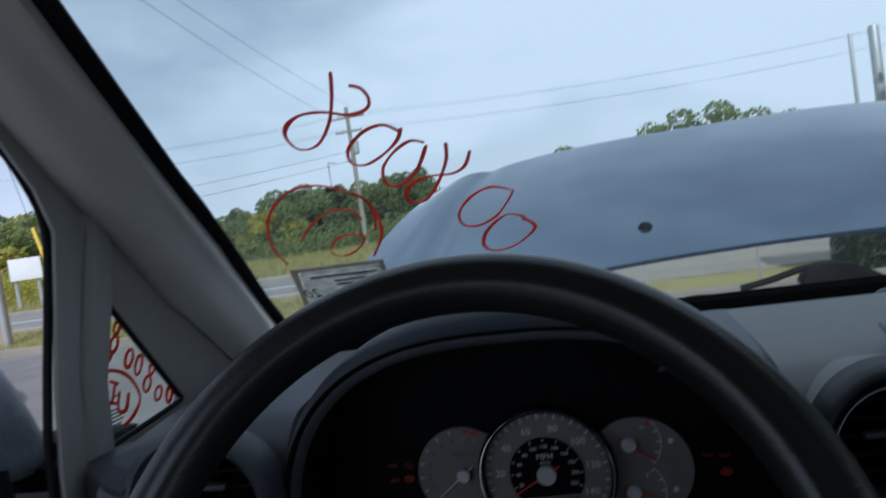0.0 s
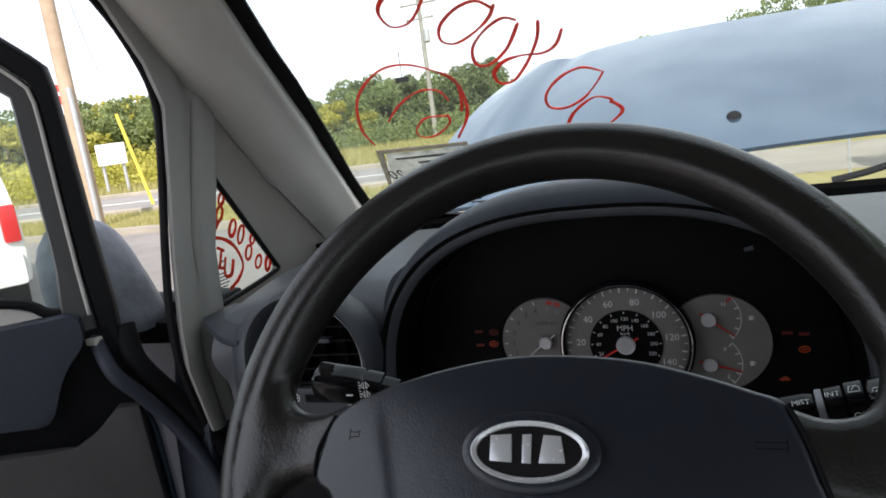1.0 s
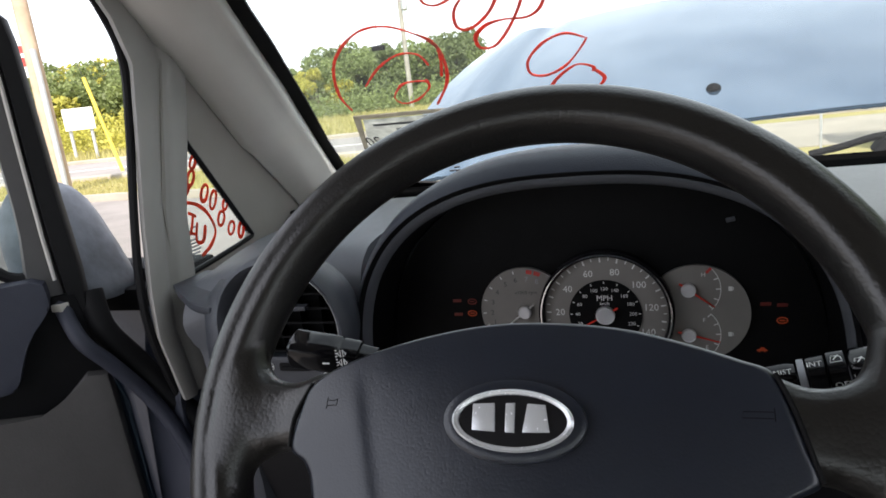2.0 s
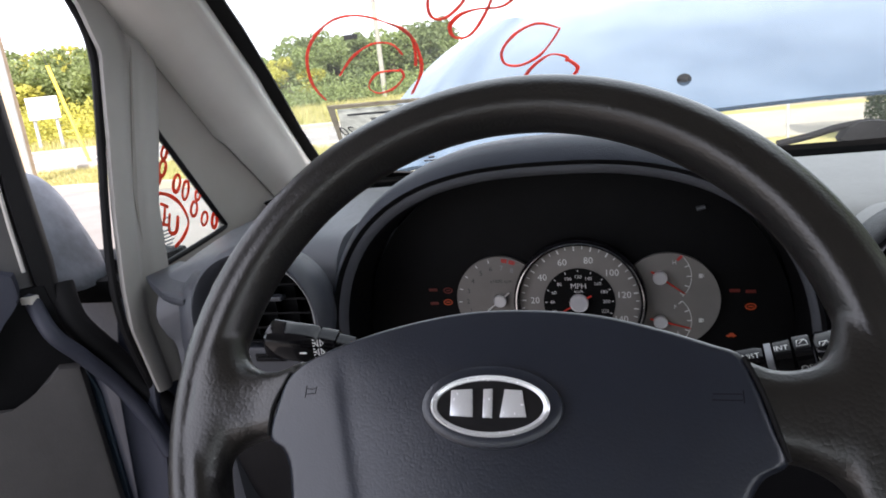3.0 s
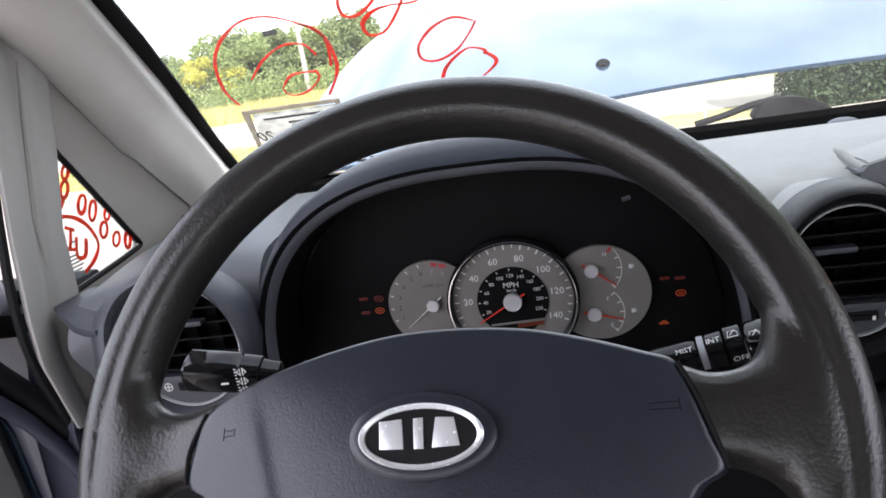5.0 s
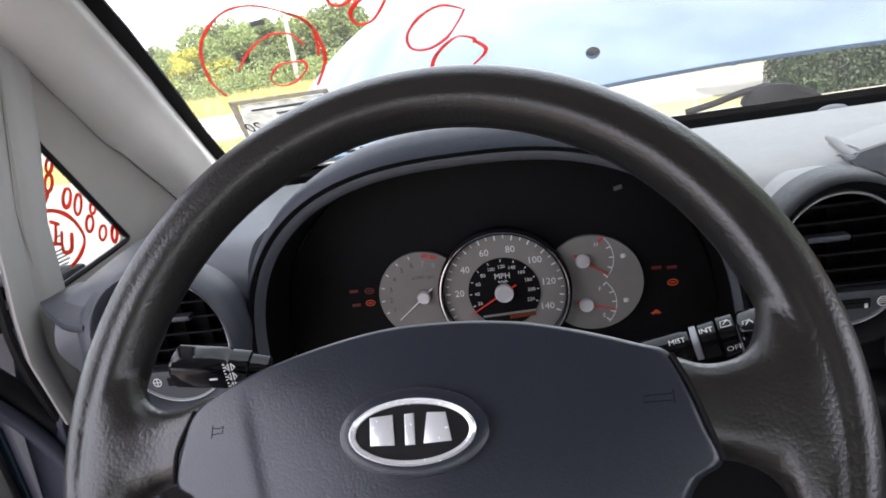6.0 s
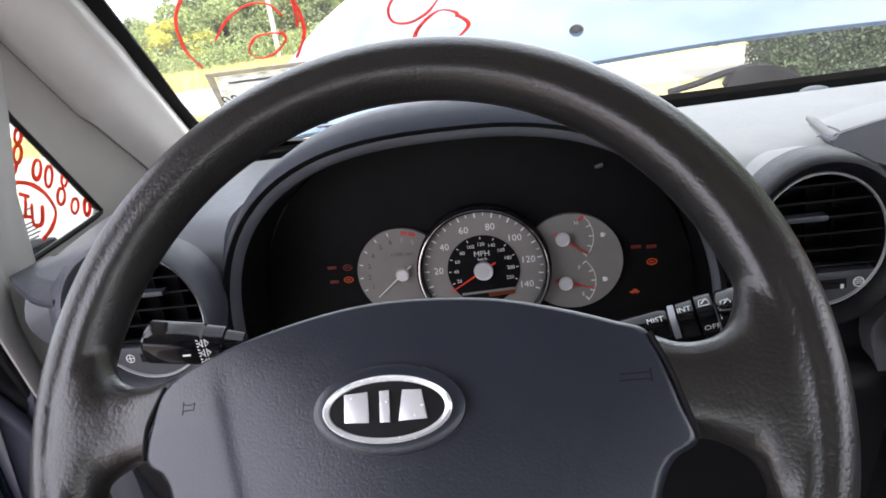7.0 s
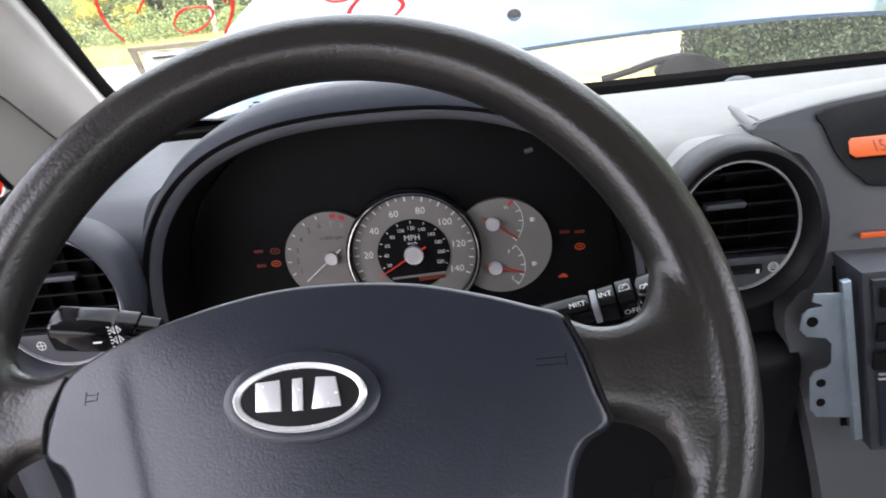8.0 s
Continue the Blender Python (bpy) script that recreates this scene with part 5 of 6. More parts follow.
def lamp(x, z, kind, w=.0052, h=.0026):
    bm = bmesh.new()
    if kind == "car":
        prism(bm, [(-w, -h * .5), (-w, .0002), (-w * .5, h * .2), (-w * .25, h), (w * .4, h), (w * .7, h * .2), (w, 0), (w, -h * .5), (w * .6, -h * .5), (w * .5, -h), (w * .3, -h * .5), (-w * .3, -h * .5), (-w * .5, -h), (-w * .7, -h * .5)],
              lambda u, v, t: (x + u, .3255 - t, z + v), 0, .0006)
    else:
        tube(bm, [(x + w * math.cos(k * .5236), .3252, z + h * 1.2 * math.sin(k * .5236)) for k in range(12)], .0006, 5, closed=True)
        box(bm, (x - w * .5, .3249, z - .0006), (x + w * .5, .3255, z + .0006))
    return bm


for x, z, kd, m in ((-.128, .900, "box", "lamp_red"), (-.113, .899, "ring", "lamp_red"), (-.128, .886, "box", "lamp_red"), (-.114, .887, "ring", "lamp_amber"),
                    (.147, .894, "box", "lamp_red"), (.160, .893, "box", "lamp_red"), (.160, .879, "ring", "lamp_amber"), (.144, .852, "car", "lamp_amber")):
    if kd == "box":
        bm = bmesh.new()
        box(bm, (x - .0042, .3250, z - .0015), (x + .0042, .3256, z + .0015), .0003)
    else:
        bm = lamp(x, z, kd, .0042, .0022)
    part("warning_lamp", bm, m, cluster, "lit amber warning lamp" if m == "lamp_amber" else "dim red warning lamp")
bm = bmesh.new()
tube(bm, [(.116, .322, .9695), (.123, .322, .971)], .0020, 8)
part("reset_pin", bm, "dash_mid", cluster, "small pin in the cluster's corner")

cluster.rotation_euler = (0, radians(.6), 0)

# ================= air vents =================
def air_vent(c, y, r, label, side, sz=1.0):
    t = thing("air_vent", (c[0], y, c[1]), label, "air vent", "round dash air vents")
    bm = bmesh.new()
    ring_y(bm, c, [(r, y + .05), (r, y + .006), (r + .0015, y + .001), (r + .005, y - .007), (r + .0090, y - .010)] +
           ([(r + .0112, y - .008), (r + .0124, y - .003), (r + .0128, y + .006), (r + .0128, y + .026)] if side > 0 else [(r + .0125, y - .006), (r + .0140, y + .004), (r + .0140, y + .014)]), 72, sz)
    part("collar", bm, "collar" if side > 0 else "dash_dark", t, "thick dark collar" if side > 0 else "")
    if side > 0:
        bm = bmesh.new()
        ring_y(bm, c, [(r + .0085, y + .012), (r + .0118, y + .012), (r + .0118, y + .028), (r + .0062, y + .06), (r - .003, y + .10), (r - .016, y + .15), (r - .018, y + .15)], 72, sz)
        part("shroud", bm, "dash", t, "pale grey dash moulding round the collar")
    bm = bmesh.new()
    ring_y(bm, c, [(r - .0012, y + .003), (r - .0004, y + .0012), (r + .0004, y + .0012), (r + .0008, y + .003)], 72, sz)
    part("bright_line", bm, "galv", t, "thin grey line round the grille")
    bm = bmesh.new()
    disc(bm, c, r, y + .040, y + .044, 48, r * sz)
    part("duct", bm, "cluster_black", t)
    for k in range(6):
        z = c[1] + sz * (r * .80 - k * r * .245)
        h = math.sqrt(max(0, (r - .001) ** 2 - ((z - c[1]) / sz) ** 2))
        bm = bmesh.new()
        prism(bm, [(-h, 0), (h, 0), (h, .0015), (-h, .0015)], lambda u, v, w: (c[0] + u, y + .006 + w, z + v - w * .35), 0, .026)
        part("slat", bm, "black", t)
    for k in (-1, 0, 1):
        bm = bmesh.new()
        box(bm, (c[0] + k * r * .42 - .0008, y + .03, c[1] - r * .5), (c[0] + k * r * .42 + .0008, y + .039, c[1] + r * .85))
        part("rear_vane", bm, "cluster_black", t)
    zt = c[1] + sz * (r * .80 - 2 * r * .245)
    bm = bmesh.new()
    box(bm, (c[0] - .014 - .010 * side, y + .000, zt + .0002), (c[0] + .014 - .010 * side, y + .010, zt + .0044), .0012)
    part("tab", bm, "dash_dark", t, "grey adjusting tab")
    # lower plate with thumbwheel slot and symbol
    zc = c[1] - sz * r * .50
    pts = [(r * .995 * math.cos(w), sz * r * .995 * math.sin(w)) for w in [radians(210 + 120 * k / 20) for k in range(21)]]
    bm = bmesh.new()
    prism(bm, pts, lambda u, v, w: (c[0] + u, y + .003 + w, c[1] + v), 0, .02, .001)
    plate = part("lower_plate", bm, "dash_dark", t)
    bm = bmesh.new()
    box(bm, (c[0] - .012, y + .001, zc - .0125), (c[0] + .018, y + .0035, zc - .0055), .001)
    part("slot", bm, "cluster_black", plate)
    bm = bmesh.new()
    box(bm, (c[0] - .009, y - .0015, zc - .0115), (c[0] + .015, y + .002, zc - .0075), .001)
    part("thumbwheel", bm, "black", plate)
    if side > 0:
        bm = bmesh.new()
        box(bm, (c[0] + .0125, y - .002, zc - .0112), (c[0] + .0148, y + .002, zc - .0078), .0005)
        part("pointer", bm, "white", plate, "white pointer mark")
    sx = c[0] + (.0265 if side > 0 else -.022)
    sz = zc - .009
    bm = bmesh.new()
    tube(bm, [(sx + .0036 * math.cos(k * .5236), y + .0026, sz + .0036 * math.sin(k * .5236)) for k in range(12)], .0004, 5, closed=True)
    if side > 0:
        for q in (-.0015, 0, .0015):
            tube(bm, [(sx - .003, y + .0026, sz + q), (sx, y + .0026, sz + q + .0006), (sx + .003, y + .0026, sz + q)], .0003, 5)
    else:
        tube(bm, [(sx - .0033, y + .0026, sz), (sx + .0033, y + .0026, sz)], .0004, 5)
        tube(bm, [(sx, y + .0026, sz - .0033), (sx, y + .0026, sz + .0033)], .0004, 5)
    part("symbol", bm, "white", plate)
    return t


air_vent((.2625, .9175), .228, .0440, "round black air vent with thick collar beside the centre console", 1, 1.13)
air_vent((-.2545, .914), .215, .0515, "round air vent at the driver's outer dash end", -1, 1.05)

# ================= centre stack =================
stack = thing("centre_stack", (.5, .26, .6), "grey centre console panel with a display recess", "console panel")
CO = curve_pts([(.560, .9945), (.450, .9925), (.360, .9855), (.302, .9765), (.294, .972), (.298, .967), (.322, .958), (.334, .939), (.333, .919), (.331, .909), (.327, .877), (.316, .857), (.302, .843), (.307, .810), (.322, .758), (.343, .664), (.352, .60)], 4)
SLOPE = lambda u, v, w: (u, w + 1.0 * max(0, v - .91), v)
bm = bmesh.new()
prism(bm, CO + [(2 * .56 - x, z) for x, z in reversed(CO[1:])], SLOPE, .236, .258, .003)
part("face_panel", bm, "panel_grey", stack)
# hood of the display, rising from the pad
bm = bmesh.new()
TOPX = [(.3035, .9772), (.33, .9815), (.36, .9857), (.40, .9890), (.45, .9926), (.50, .9940)]
TOPX += [(.56, .9946)] + [(1.12 - x, z) for x, z in reversed(TOPX)]
rings = []
for back, drop, inset in ((.001, .012, 0), (.001, .002, 0), (.003, -.0006, .001), (.008, -.0012, .002), (.030, .0000, .008), (.070, .006, .020), (.130, .018, .036)):
    rings.append([(.56 + (x - .56) * (1 - inset), .236 + back + z - .91, z - drop) for x, z in TOPX])
sheet = [[bm.verts.new(p) for p in r] for r in rings]
floor_row = [bm.verts.new((x, .236 + .130 + z - .91, z - .040)) for x, z in TOPX]
sheet += [floor_row]
for r, q in zip(sheet, sheet[1:] + sheet[:1]):
    for k in range(len(TOPX) - 1):
        bm.faces.new((r[k], q[k], q[k + 1], r[k + 1]))
for k in (0, len(TOPX) - 1):
    bm.faces.new([r[k] for r in sheet])
bmesh.ops.recalc_face_normals(bm, faces=bm.faces)
part("display_hood", bm, "dash", stack, "pale grey hood above the display")
bm = bmesh.new()
tube(bm, curve_pts([(.2955, .350, .9825), (.2965, .336, .9800), (.2975, .320, .9765), (.3000, .304, .9735)], 4), [.0016] + [.0026] * 2 + [.0036] * 10, 10)
part("hood_wing", bm, "dash", stack, "pale grey pointed wing of the hood")
bm = bmesh.new()
rec = curve_pts([(.353, .9815), (.349, .968), (.350, .955), (.355, .944), (.364, .935), (.386, .930), (.56, .928), (.734, .930), (.756, .935), (.765, .944), (.770, .955), (.771, .968), (.767, .9815), (.67, .9885), (.56, .9910), (.45, .9885)], 4, True)
prism(bm, rec, SLOPE, .2315, .2355, .001)
screen = part("display_window", bm, "cluster_black", stack, "black display window")
bm = bmesh.new()
prism(bm, [(.362, .950), (.359, .9525), (.361, .960), (.364, .962), (.45, .962), (.45, .950)], SLOPE, .2290, .2312, .001)
part("clock_display", bm, "lcd", screen, "lit orange clock display")
bm = text_bm("15", .0105, lambda u, v, w: SLOPE(.381 + u, .9558 + v, .2286), 0.0)
part("clock_digits", bm, "lcd_dark", screen, smooth=False)
bm = bmesh.new()
box(bm, (.352, .2332, .8985), (.46, .2355, .9025), .001)
part("light_bar", bm, "lcd", stack, "thin orange lit bar")
bm = bmesh.new()
prism(bm, [(.334, .878), (.786, .878), (.775, .735), (.352, .735)], lambda u, v, w: (u, w, v), .2335, .2356)
part("radio_opening", bm, "cluster_black", stack, "dark opening round the loose radio")

bm = bmesh.new()
box(bm, (.302, .262, .30), (.82, .50, .64), .02)
part("lower_console", bm, "dash_dark", stack)
radio = thing("car_radio", (.46, .2, .72), "loose aftermarket car radio pulled out on zinc brackets", "car radio")
RB = lambda u, v, w: (u, w, v)
bm = bmesh.new()
prism(bm, [(.334, .889), (.786, .889), (.765, .738), (.356, .738)], RB, .196, .30, .003)
part("body", bm, "dash_dark", radio)
bm = bmesh.new()
prism(bm, [(.340, .884), (.78, .884), (.76, .744), (.361, .744)], RB, .1925, .1965, .002)
part("face", bm, "pad", radio)
for z in (.872, .845, .822):
    bm = bmesh.new()
    box(bm, (.346, .1885, z - .008), (.39, .1930, z + .006), .0015)
    part("button", bm, "black", radio)
for z in (.809, .805):
    bm = bmesh.new()
    box(bm, (.352, .1915, z - .0012), (.375, .1928, z + .0006))
    part("lettering", bm, "grey_print", radio, "small grey unreadable lettering")
bracket = thing("radio_bracket", (.33, .205, .76), "zinc-plated steel radio mounting bracket with holes", "bracket")
BO = [(.330, .871), (.307, .872), (.306, .866), (.314, .863), (.314, .8605), (.304, .860), (.300, .856), (.299, .844), (.304, .838), (.318, .836), (.323, .830), (.324, .814), (.321, .810), (.312, .808), (.309, .802), (.311, .775), (.316, .768), (.344, .765), (.334, .833)]
bm = bmesh.new()
prism(bm, BO, RB, .2030, .2045, .0003)
plate = part("plate", bm, "zinc", bracket)
bm = bmesh.new()
prism(bm, [(.3235, .881), (.3295, .882), (.3500, .748), (.3440, .747)], RB, .1985, .205, .0008)
part("flange", bm, "zinc", bracket)
for k in range(4):
    bm = bmesh.new()
    z = .865 - k * .029
    box(bm, (.327 + k * .0045 - .002, .1975, z - .003), (.327 + k * .0045 + .002, .1990, z + .003), .0005)
    part("tab", bm, "zinc", bracket)
for x, z, r in ((.307, .850, .0040), (.317, .798, .0034), (.318, .781, .0034)):
    bm = bmesh.new()
    disc(bm, (x, z), r, .2023, .2035, 18)
    part("hole", bm, "cluster_black", plate, "dark screw hole")

# ================= column and stalks =================
column = thing("steering_column", (0, .12, .85), "dark plastic steering column shroud", "steering column")
bm = bmesh.new()
ax_f = Vector((0, .819, -.574))
rings = []
for d, w, h in ((.02, .050, .040), (.035, .062, .050), (.10, .066, .054), (.18, .068, .060), (.26, .070, .062)):
    c = Vector((0, .0122, .9412)) + ax_f * d
    up = Vector((0, .574, .819))
    rings.append([c + Vector((1, 0, 0)) * w * math.copysign(abs(math.cos(a)) ** .6, math.cos(a)) + up * h * math.copysign(abs(math.sin(a)) ** .6, math.sin(a)) - up * .012 for a in [2 * math.pi * k / 28 for k in range(28)]])
loft(bm, rings)
part("shroud", bm, "dash_dark", column)


def stalk(name, label, base, tip, sections, category, p=.62):
    t = thing(name, base, label, category)
    b, e = Vector(base), Vector(tip)
    d = (e - b).normalized()
    s = d.cross(Vector((0, -.4, .9))).normalized()
    u = s.cross(d).normalized()
    for nm, f0, f1, w0, h0, w1, h1, m in sections:
        bm = bmesh.new()
        rings = []
        for q in (0, .06, .5, .94, 1):
            f = f0 + (f1 - f0) * q
            k = .86 if q in (0, 1) else 1.0
            w, h = (w0 + (w1 - w0) * q) * k, (h0 + (h1 - h0) * q) * k
            c = b.lerp(e, f)
            rings.append([c + u * h * math.copysign(abs(math.sin(a)) ** p, math.sin(a)) + s * w * math.copysign(abs(math.cos(a)) ** p, math.cos(a)) for a in [2 * math.pi * k2 / 24 for k2 in range(24)]])
        loft(bm, rings)
        part(nm, bm, m, t)
    return t, b, e


ls, lb, le = stalk("light_stalk", "glossy black light stalk with white symbols", (-.06, .130, .9125), (-.196, .120, .9370),
                   [("stem", .49, .59, .0080, .0070, .0090, .0085, "stalk_black"), ("collar", .58, .68, .0105, .0100, .0110, .0108, "stalk_black"), ("knob", .675, .95, .0118, .0112, .0124, .0118, "stalk_black")], "stalk", .55)
for z, w in ((.9365, .0032), (.9300, .0032), (.9235, .0030)):
    bm = bmesh.new()
    x = -.1455
    tube(bm, [(x - w, .1085, z), (x - w * .3, .1085, z + .0025), (x - w * .3, .1085, z - .0025)], .0005, 5, closed=True)
    tube(bm, [(x + w, .1085, z), (x + w * .3, .1085, z + .0025), (x + w * .3, .1085, z - .0025)], .0005, 5, closed=True)
    for q in (-.0018, 0, .0018):
        tube(bm, [(x - w * 1.5, .1085, z + q * 1.3), (x - w * 1.1, .1085, z + q)], .0004, 5)
    part("symbol", bm, "white", ls, "white light symbol")
bm = bmesh.new()
box(bm, (-.160, .1062, .9295), (-.155, .1070, .9305))
part("mark", bm, "white", ls)
ws_, wb, we = stalk("wiper_stalk", "black wiper stalk lettered INT, ON, OFF and REAR", (.07, .130, .901), (.200, .118, .930),
                    [("stem", 0, .52, .007, .007, .0082, .0082, "stalk_black"), ("ring", .53, .56, .0088, .0088, .0088, .0088, "grey_print"), ("collar", .565, .64, .0092, .0092, .0096, .0096, "stalk_black"),
                     ("knob", .645, .72, .0104, .0104, .0104, .0104, "stalk_black"), ("end_knob", .73, 1.0, .0106, .0106, .0100, .0100, "stalk_black")], "stalk")


def on_stalk(f, a, b, phi, r):
    """A point on the stalk: a along it, b round it from the angle phi."""
    d = (we - wb).normalized()
    u = Vector((0, .5, .87))
    u = (u - d * u.dot(d)).normalized()
    n = u.cross(d)
    n = -n if n.y > 0 else n
    w = phi + b / r
    return wb.lerp(we, f) + d * a + (n * math.cos(w) + u * math.sin(w)) * r


def stalk_text(s, f, phi, size, r):
    bm = text_bm(s, size, lambda a, b, w: on_stalk(f, a, b, phi, r), 0.0)
    return part("lettering", bm, "white", ws_, smooth=False)


stalk_text("MIST", .47, .35, .0048, .0086)
stalk_text("INT", .598, .55, .0050, .0099)
stalk_text("ON", .683, -.05, .0054, .0109)
stalk_text("OFF", .692, -.85, .0054, .0109)
stalk_text("REAR", .775, -.35, .0048, .0109)
for f, phi in ((.683, .62), (.768, .25)):
    bm = bmesh.new()
    q = lambda a, b: on_stalk(f, a, b, phi, .0109)
    tube(bm, [q(-.0030, -.002), q(.0030, -.002), q(.0026, .0012), q(.0012, .0024), q(-.0022, .0024)], .00035, 5, closed=True)
    tube(bm, [q(-.0014, -.0005), q(.0016, .0030)], .00035, 5)
    part("symbol", bm, "white", ws_, "white wiper symbol")

# ================= steering wheel =================
WA = radians(35.07)
WC = Vector((.0016, .0122, .9412))
WU, WN = Vector((0, math.sin(WA), math.cos(WA))), Vector((0, -math.cos(WA), math.sin(WA)))
WP = lambda x, v, n: WC + Vector((1, 0, 0)) * x + WU * v + WN * n
wheel = thing("steering_wheel", WC, "black grained steering wheel with an oval chrome badge", "steering wheel")
bm = bmesh.new()
RR, NS = 144, 40
rows = []
for k in range(RR):
    a = 2 * math.pi * k / RR
    ring = []
    for j in range(NS):
        b = 2 * math.pi * j / NS
        # a groove along the crown, and a fuller cover on the inner side of it
        rad = .0166 - (.0007 + .0021 * abs(math.cos(a)) ** 4) * math.exp(-((b - 1.62) / .16) ** 2) + .0006 * math.exp(-((b - 2.1) / .30) ** 2) - .0006 * math.exp(-((b - 2.8) / .4) ** 2)
        ring.append(WP((.1722 + rad * math.cos(b)) * math.cos(a), (.1722 + rad * math.cos(b)) * math.sin(a), rad * math.sin(b)))
    rows.append([bm.verts.new(p) for p in ring])
for k in range(RR):
    a, b = rows[k], rows[(k + 1) % RR]
    for j in range(NS):
        bm.faces.new((a[j], a[(j + 1) % NS], b[(j + 1) % NS], b[j]))
# side spokes flare into the rim as one moulding
SPOKE = [(.098, .0240, -.0200, .0150), (.109, .0235, -.0205, .0155), (.1205, .0191, -.0221, .0145), (.130, .0184, -.0233, .0135), (.1385, .0204, -.0272, .0140), (.1435, .0245, -.0315, .0148),
         (.147, .0315, -.0375, .0155), (.1495, .042, -.050, .0158), (.153, .060, -.068, .0164), (.158, .078, -.086, .0168), (.162, .087, -.095, .0168), (.1655, .090, -.098, .0164), (.168, .090, -.098, .0155)]
for s in (-1, 1):
    rings = []
    for X, vt, vb, nt in curve_pts(SPOKE, 3):
        if s < 0:
            X, vt, vb = X + .003, vt - .0015, vb + .0035
        ev, en = .62 + .5 * min(1, max(0, X - .140) / .015), .9 + .9 * min(1, max(0, X - .140) / .014)
        vc, hv, nc, hn = (vt + vb) / 2, (vt - vb) / 2, (nt - .012) / 2, (nt + .012) / 2
        rings.append([WP(s * X, vc + hv * math.copysign(abs(math.cos(a)) ** ev, math.cos(a)), nc + hn * math.copysign(abs(math.sin(a)) ** en, math.sin(a))) for a in [2 * math.pi * k / 32 for k in range(32)]])
    loft(bm, rings)
rim = part("rim", bm, "rim", wheel, "pebbled black rim and side spokes, shiny with wear", angle=60)
md = rim.modifiers.new("blend", "REMESH")
md.mode, md.voxel_size, md.use_smooth_shade = "VOXEL", .0012, True
md = rim.modifiers.new("soften", "SMOOTH")
md.factor, md.iterations = .5, 22
# lower spokes
for s in (-1, 1):
    bm = bmesh.new()
    rings = []
    for f in (0, .25, .5, .75, 1):
        c = (.045 + .045 * f, -.07 - .075 * f)
        hw = .018 + .010 * abs(f - .4)
        rings.append([WP(s * (c[0] + hw * math.cos(a)), c[1] + hw * .5 * math.cos(a), .002 + .010 * math.sin(a)) for a in [2 * math.pi * k / 18 for k in range(18)]])
    loft(bm, rings)
    part("lower_spoke", bm, "rim", wheel, angle=60)
PO = curve_pts([(-.1120, .0150), (-.088, .0275), (-.056, .0375), (-.02, .0445), (.012, .0455), (.045, .0425), (.072, .036), (.095, .0285), (.1085, .0228), (.1145, .007), (.1188, -.0085), (.1225, -.0228),
                (.112, -.030), (.105, -.043), (.098, -.075), (.08, -.105), (.03, -.118), (-.03, -.118), (-.08, -.105), (-.098, -.075), (-.105, -.038), (-.111, -.0255), (-.1205, -.0185), (-.1185, -.001)], 8, True)


def pad_n(x, v, k):
    n = .0288 - .80 * x * x - (3.2 if v > -.01 else .7) * (v + .01) ** 2 - .0026 * (max(0, k - .965) / .035) ** 2
    # the middle field lies a little deeper between two slanting creases
    inside = 1 / (1 + math.exp(min(60, (abs(x) - .0795 - .27 * v) / .0015)))
    return n - .0011 * inside / (1 + math.exp((v - .012) / .006))


def pad_k(x, v):
    """How far out a point of the pad lies between its middle and its edge."""
    best = 1.0
    for p, q in zip(PO, PO[1:] + PO[:1]):
        px, py, ex, ey = p[0], p[1] + .01, q[0] - p[0], q[1] - p[1]
        det = x * ey - (v + .01) * ex
        if abs(det) > 1e-9:
            t, u = (px * ey - py * ex) / det, (px * (v + .01) - py * x) / det
            if t > 0 and 0 <= u <= 1:
                best = 1 / t
    return best


bm = bmesh.new()
NR = 64
rows = []
for i in range(NR + 1):
    k = (1 - (1 - i / NR) ** 1.4) if i else 0.0
    rows.append([bm.verts.new(WP(p[0] * k, -.01 + (p[1] + .01) * k, pad_n(p[0] * k, -.01 + (p[1] + .01) * k, k))) for p in PO] if i else [bm.verts.new(WP(0, -.01, pad_n(0, -.01, 0)))])
n = len(PO)
for j in range(n):
    bm.faces.new((rows[0][0], rows[1][j], rows[1][(j + 1) % n]))
for a, b in zip(rows[1:], rows[2:]):
    for j in range(n):
        bm.faces.new((a[j], a[(j + 1) % n], b[(j + 1) % n], b[j]))
back = [bm.verts.new(WP(p[0], p[1], -.02)) for p in PO]
for j in range(n):
    bm.faces.new((rows[-1][j], rows[-1][(j + 1) % n], back[(j + 1) % n], back[j]))
bm.faces.new(back)
pad = part("horn_pad", bm, "pad", wheel, "finely grained black horn pad", angle=70)
# dark seams beside the pad
for seam in ([(.1090, .0222, .0158), (.1150, .0070, .0164), (.1193, -.0085, .0164), (.1230, -.0222, .0150)], [(-.1127, .0145, .0152), (-.1192, -.0010, .0164), (-.1207, -.0100, .0162), (-.1212, -.0180, .0150)]):
    bm = bmesh.new()
    tube(bm, [WP(*p) for p in curve_pts(seam, 6)], .0012, 6)
    part("seam", bm, "cluster_black", wheel, "dark seam beside the pad")
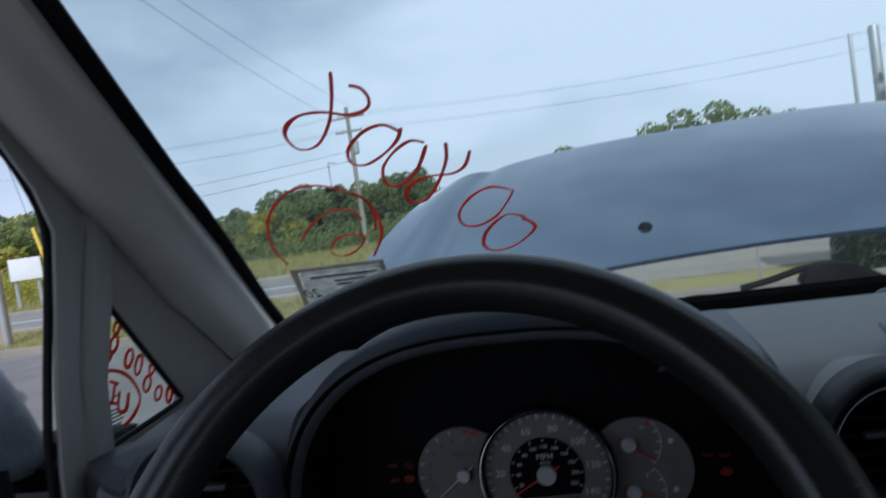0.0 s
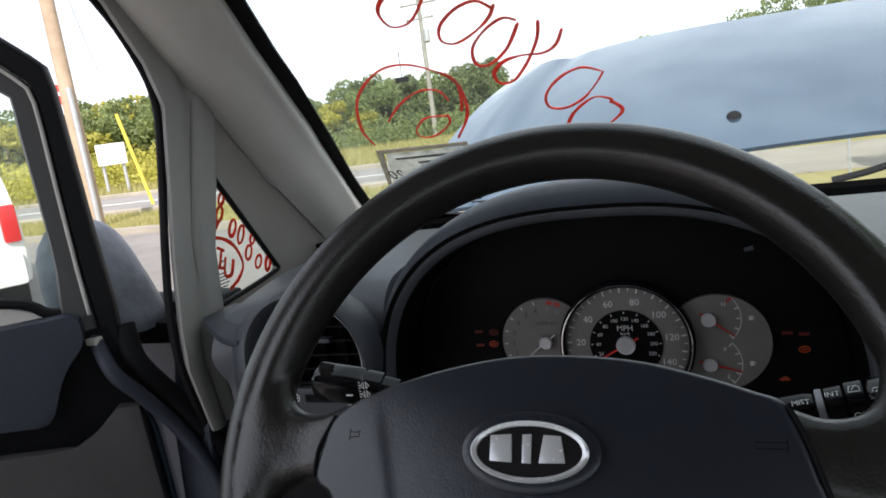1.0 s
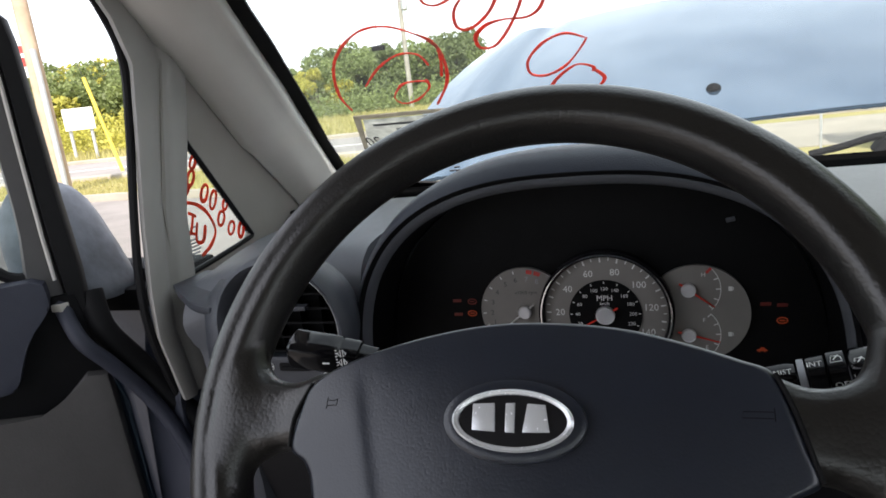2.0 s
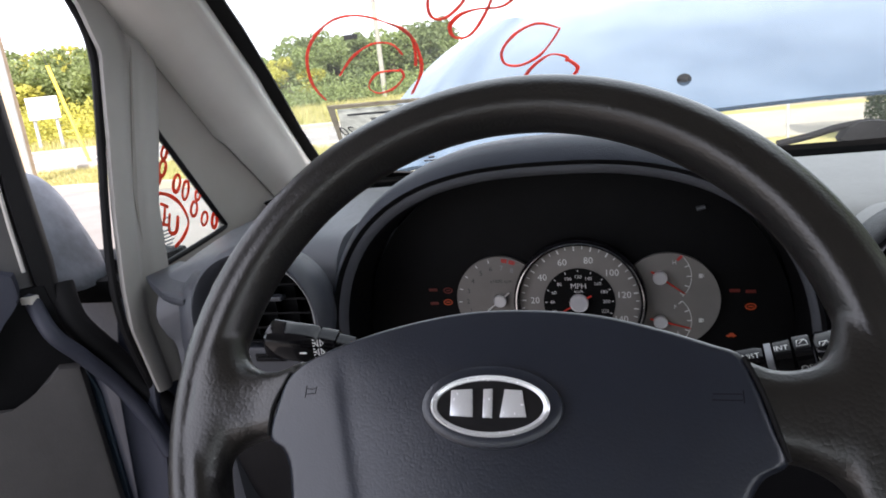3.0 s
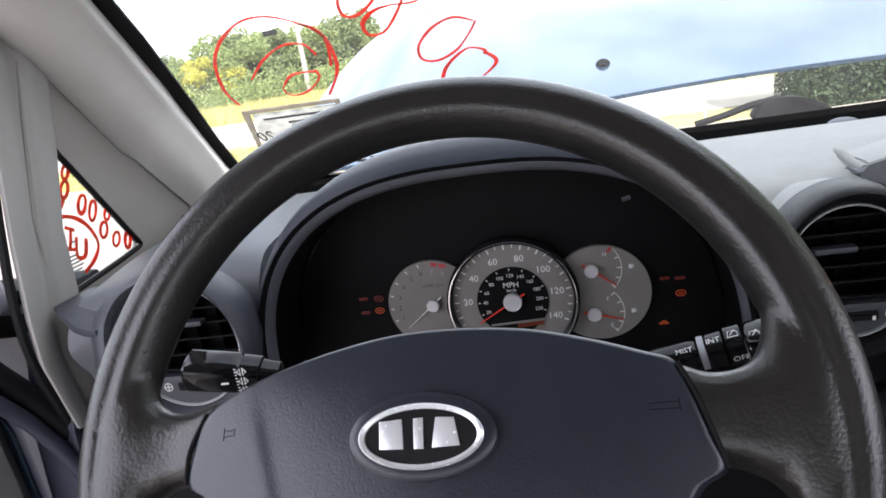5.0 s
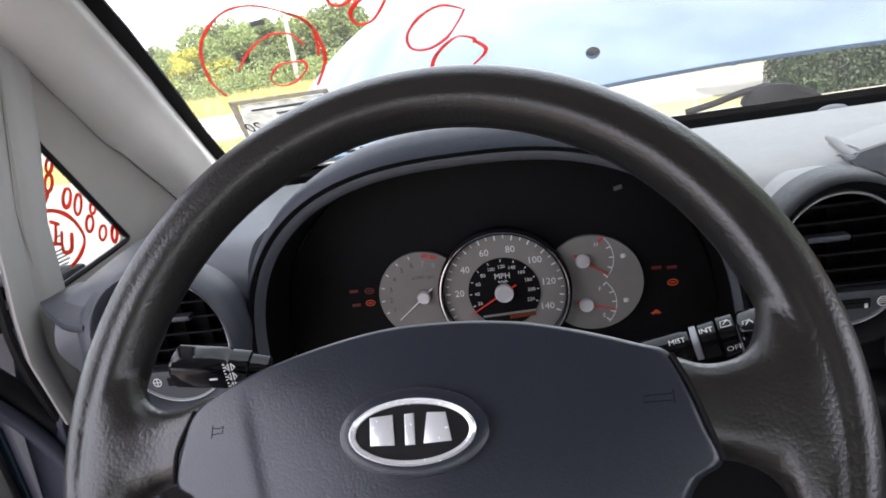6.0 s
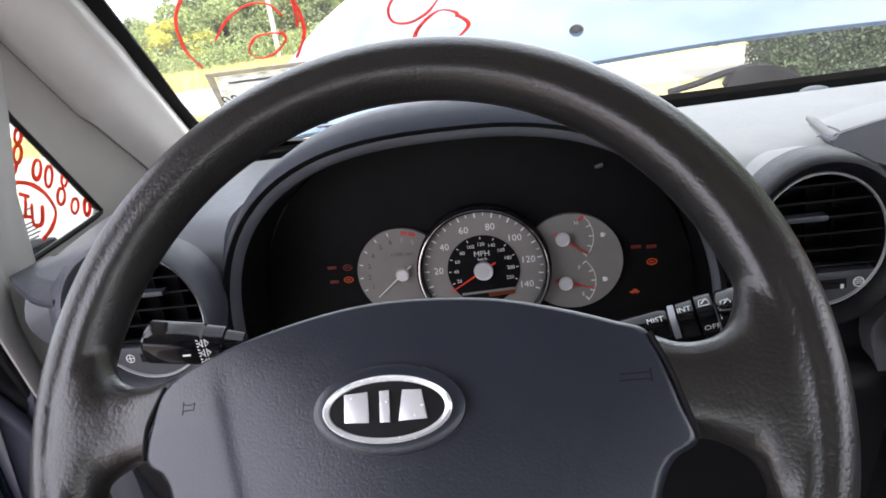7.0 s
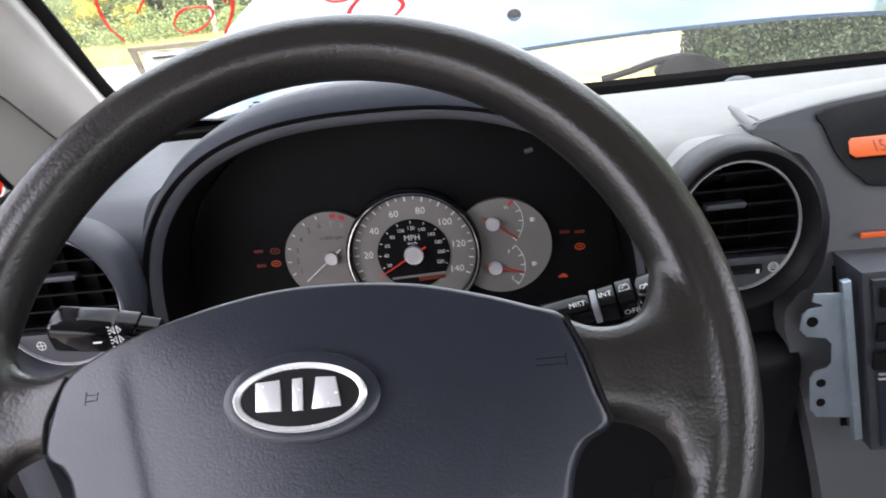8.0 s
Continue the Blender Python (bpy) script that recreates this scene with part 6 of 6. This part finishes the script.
# horn marks
for s in (-1, 1):
    bm = bmesh.new()
    x0, v0 = (-.0975, .0038) if s < 0 else (.1005, .0038)
    H = lambda dx, dv: WP(x0 + dx, v0 + dv, pad_n(x0 + dx, v0 + dv, pad_k(x0 + dx, v0 + dv)))
    if s < 0:
        tube(bm, [H(-.0030, .0028), H(-.0030, -.0030)], .00024, 5)
        tube(bm, [H(-.0030, .0016), H(.0010, .0012), H(.0030, .0022), H(.0026, -.0012), H(.0010, -.0010), H(-.0030, -.0014)], .00024, 5)
    else:
        tube(bm, [H(.0065, .0030), H(.0065, -.0026)], .00024, 5)
        tube(bm, [H(.0060, .0014), H(-.0060, .0010), H(-.0065, -.0016), H(.0060, -.0014)], .00018, 5)
    part("horn_mark", bm, "cluster_black", pad, "moulded horn symbol")
# badge
EC = (-.002, -.0035)
badge_n = .0325
bm = bmesh.new()
E0, E1_ = (.0310, .0165), (.0262, .0118)
rows = []
for k in range(72):
    a = 2 * math.pi * k / 72
    ca, sa = math.cos(a), math.sin(a)
    rows.append([bm.verts.new(WP(EC[0] + rx * ca, EC[1] + rv * sa, badge_n + dn)) for rx, rv, dn in ((.0275, .0138, -.002), (.0275, .0138, .0014), (.0264, .0129, .0024), (.0248, .0115, .0018), (.0246, .0113, .0002))])
for k in range(72):
    a, b = rows[k], rows[(k + 1) % 72]
    for i in range(4):
        bm.faces.new((a[i], a[i + 1], b[i + 1], b[i]))
badge = part("badge_ring", bm, "badge", wheel, "oval chrome badge ring")
bm = bmesh.new()
prism(bm, [(EC[0] + .0252 * math.cos(2 * math.pi * k / 48), EC[1] + .0119 * math.sin(2 * math.pi * k / 48)) for k in range(48)], WP, badge_n - .002, badge_n + .0004)
part("badge_field", bm, "gloss_black", badge, "glossy black badge field")
for shape in ([(-.0200, .0034), (-.0100, .0040), (-.0095, -.0086), (-.0200, -.0082)],
              [(-.0048, .0040), (-.0006, .0042), (-.0006, -.0088), (-.0048, -.0088)],
              [(.0050, .0040), (.0130, .0036), (.0150, -.0082), (.0030, -.0086)]):
    bm = bmesh.new()
    prism(bm, shape, WP, badge_n, badge_n + .0016, .0003)
    part("badge_shape", bm, "badge", badge, "plain raised chrome shape")
bm = bmesh.new()
rows = []
for k in range(64):
    a = 2 * math.pi * k / 64
    ca, sa = math.cos(a), math.sin(a)
    rows.append([bm.verts.new(WP(EC[0] + rx * ca, EC[1] + rv * sa, badge_n + dn)) for rx, rv, dn in ((.0272, .0136, -.0036), (.0272, .0136, -.0005), (.0300, .0160, -.0002), (.0325, .0185, -.0016), (.0330, .0190, -.0090))])
for k in range(64):
    a, b = rows[k], rows[(k + 1) % 64]
    for i in range(4):
        bm.faces.new((a[i], a[i + 1], b[i + 1], b[i]))
part("badge_surround", bm, "pad", wheel, "black raised surround of the badge")
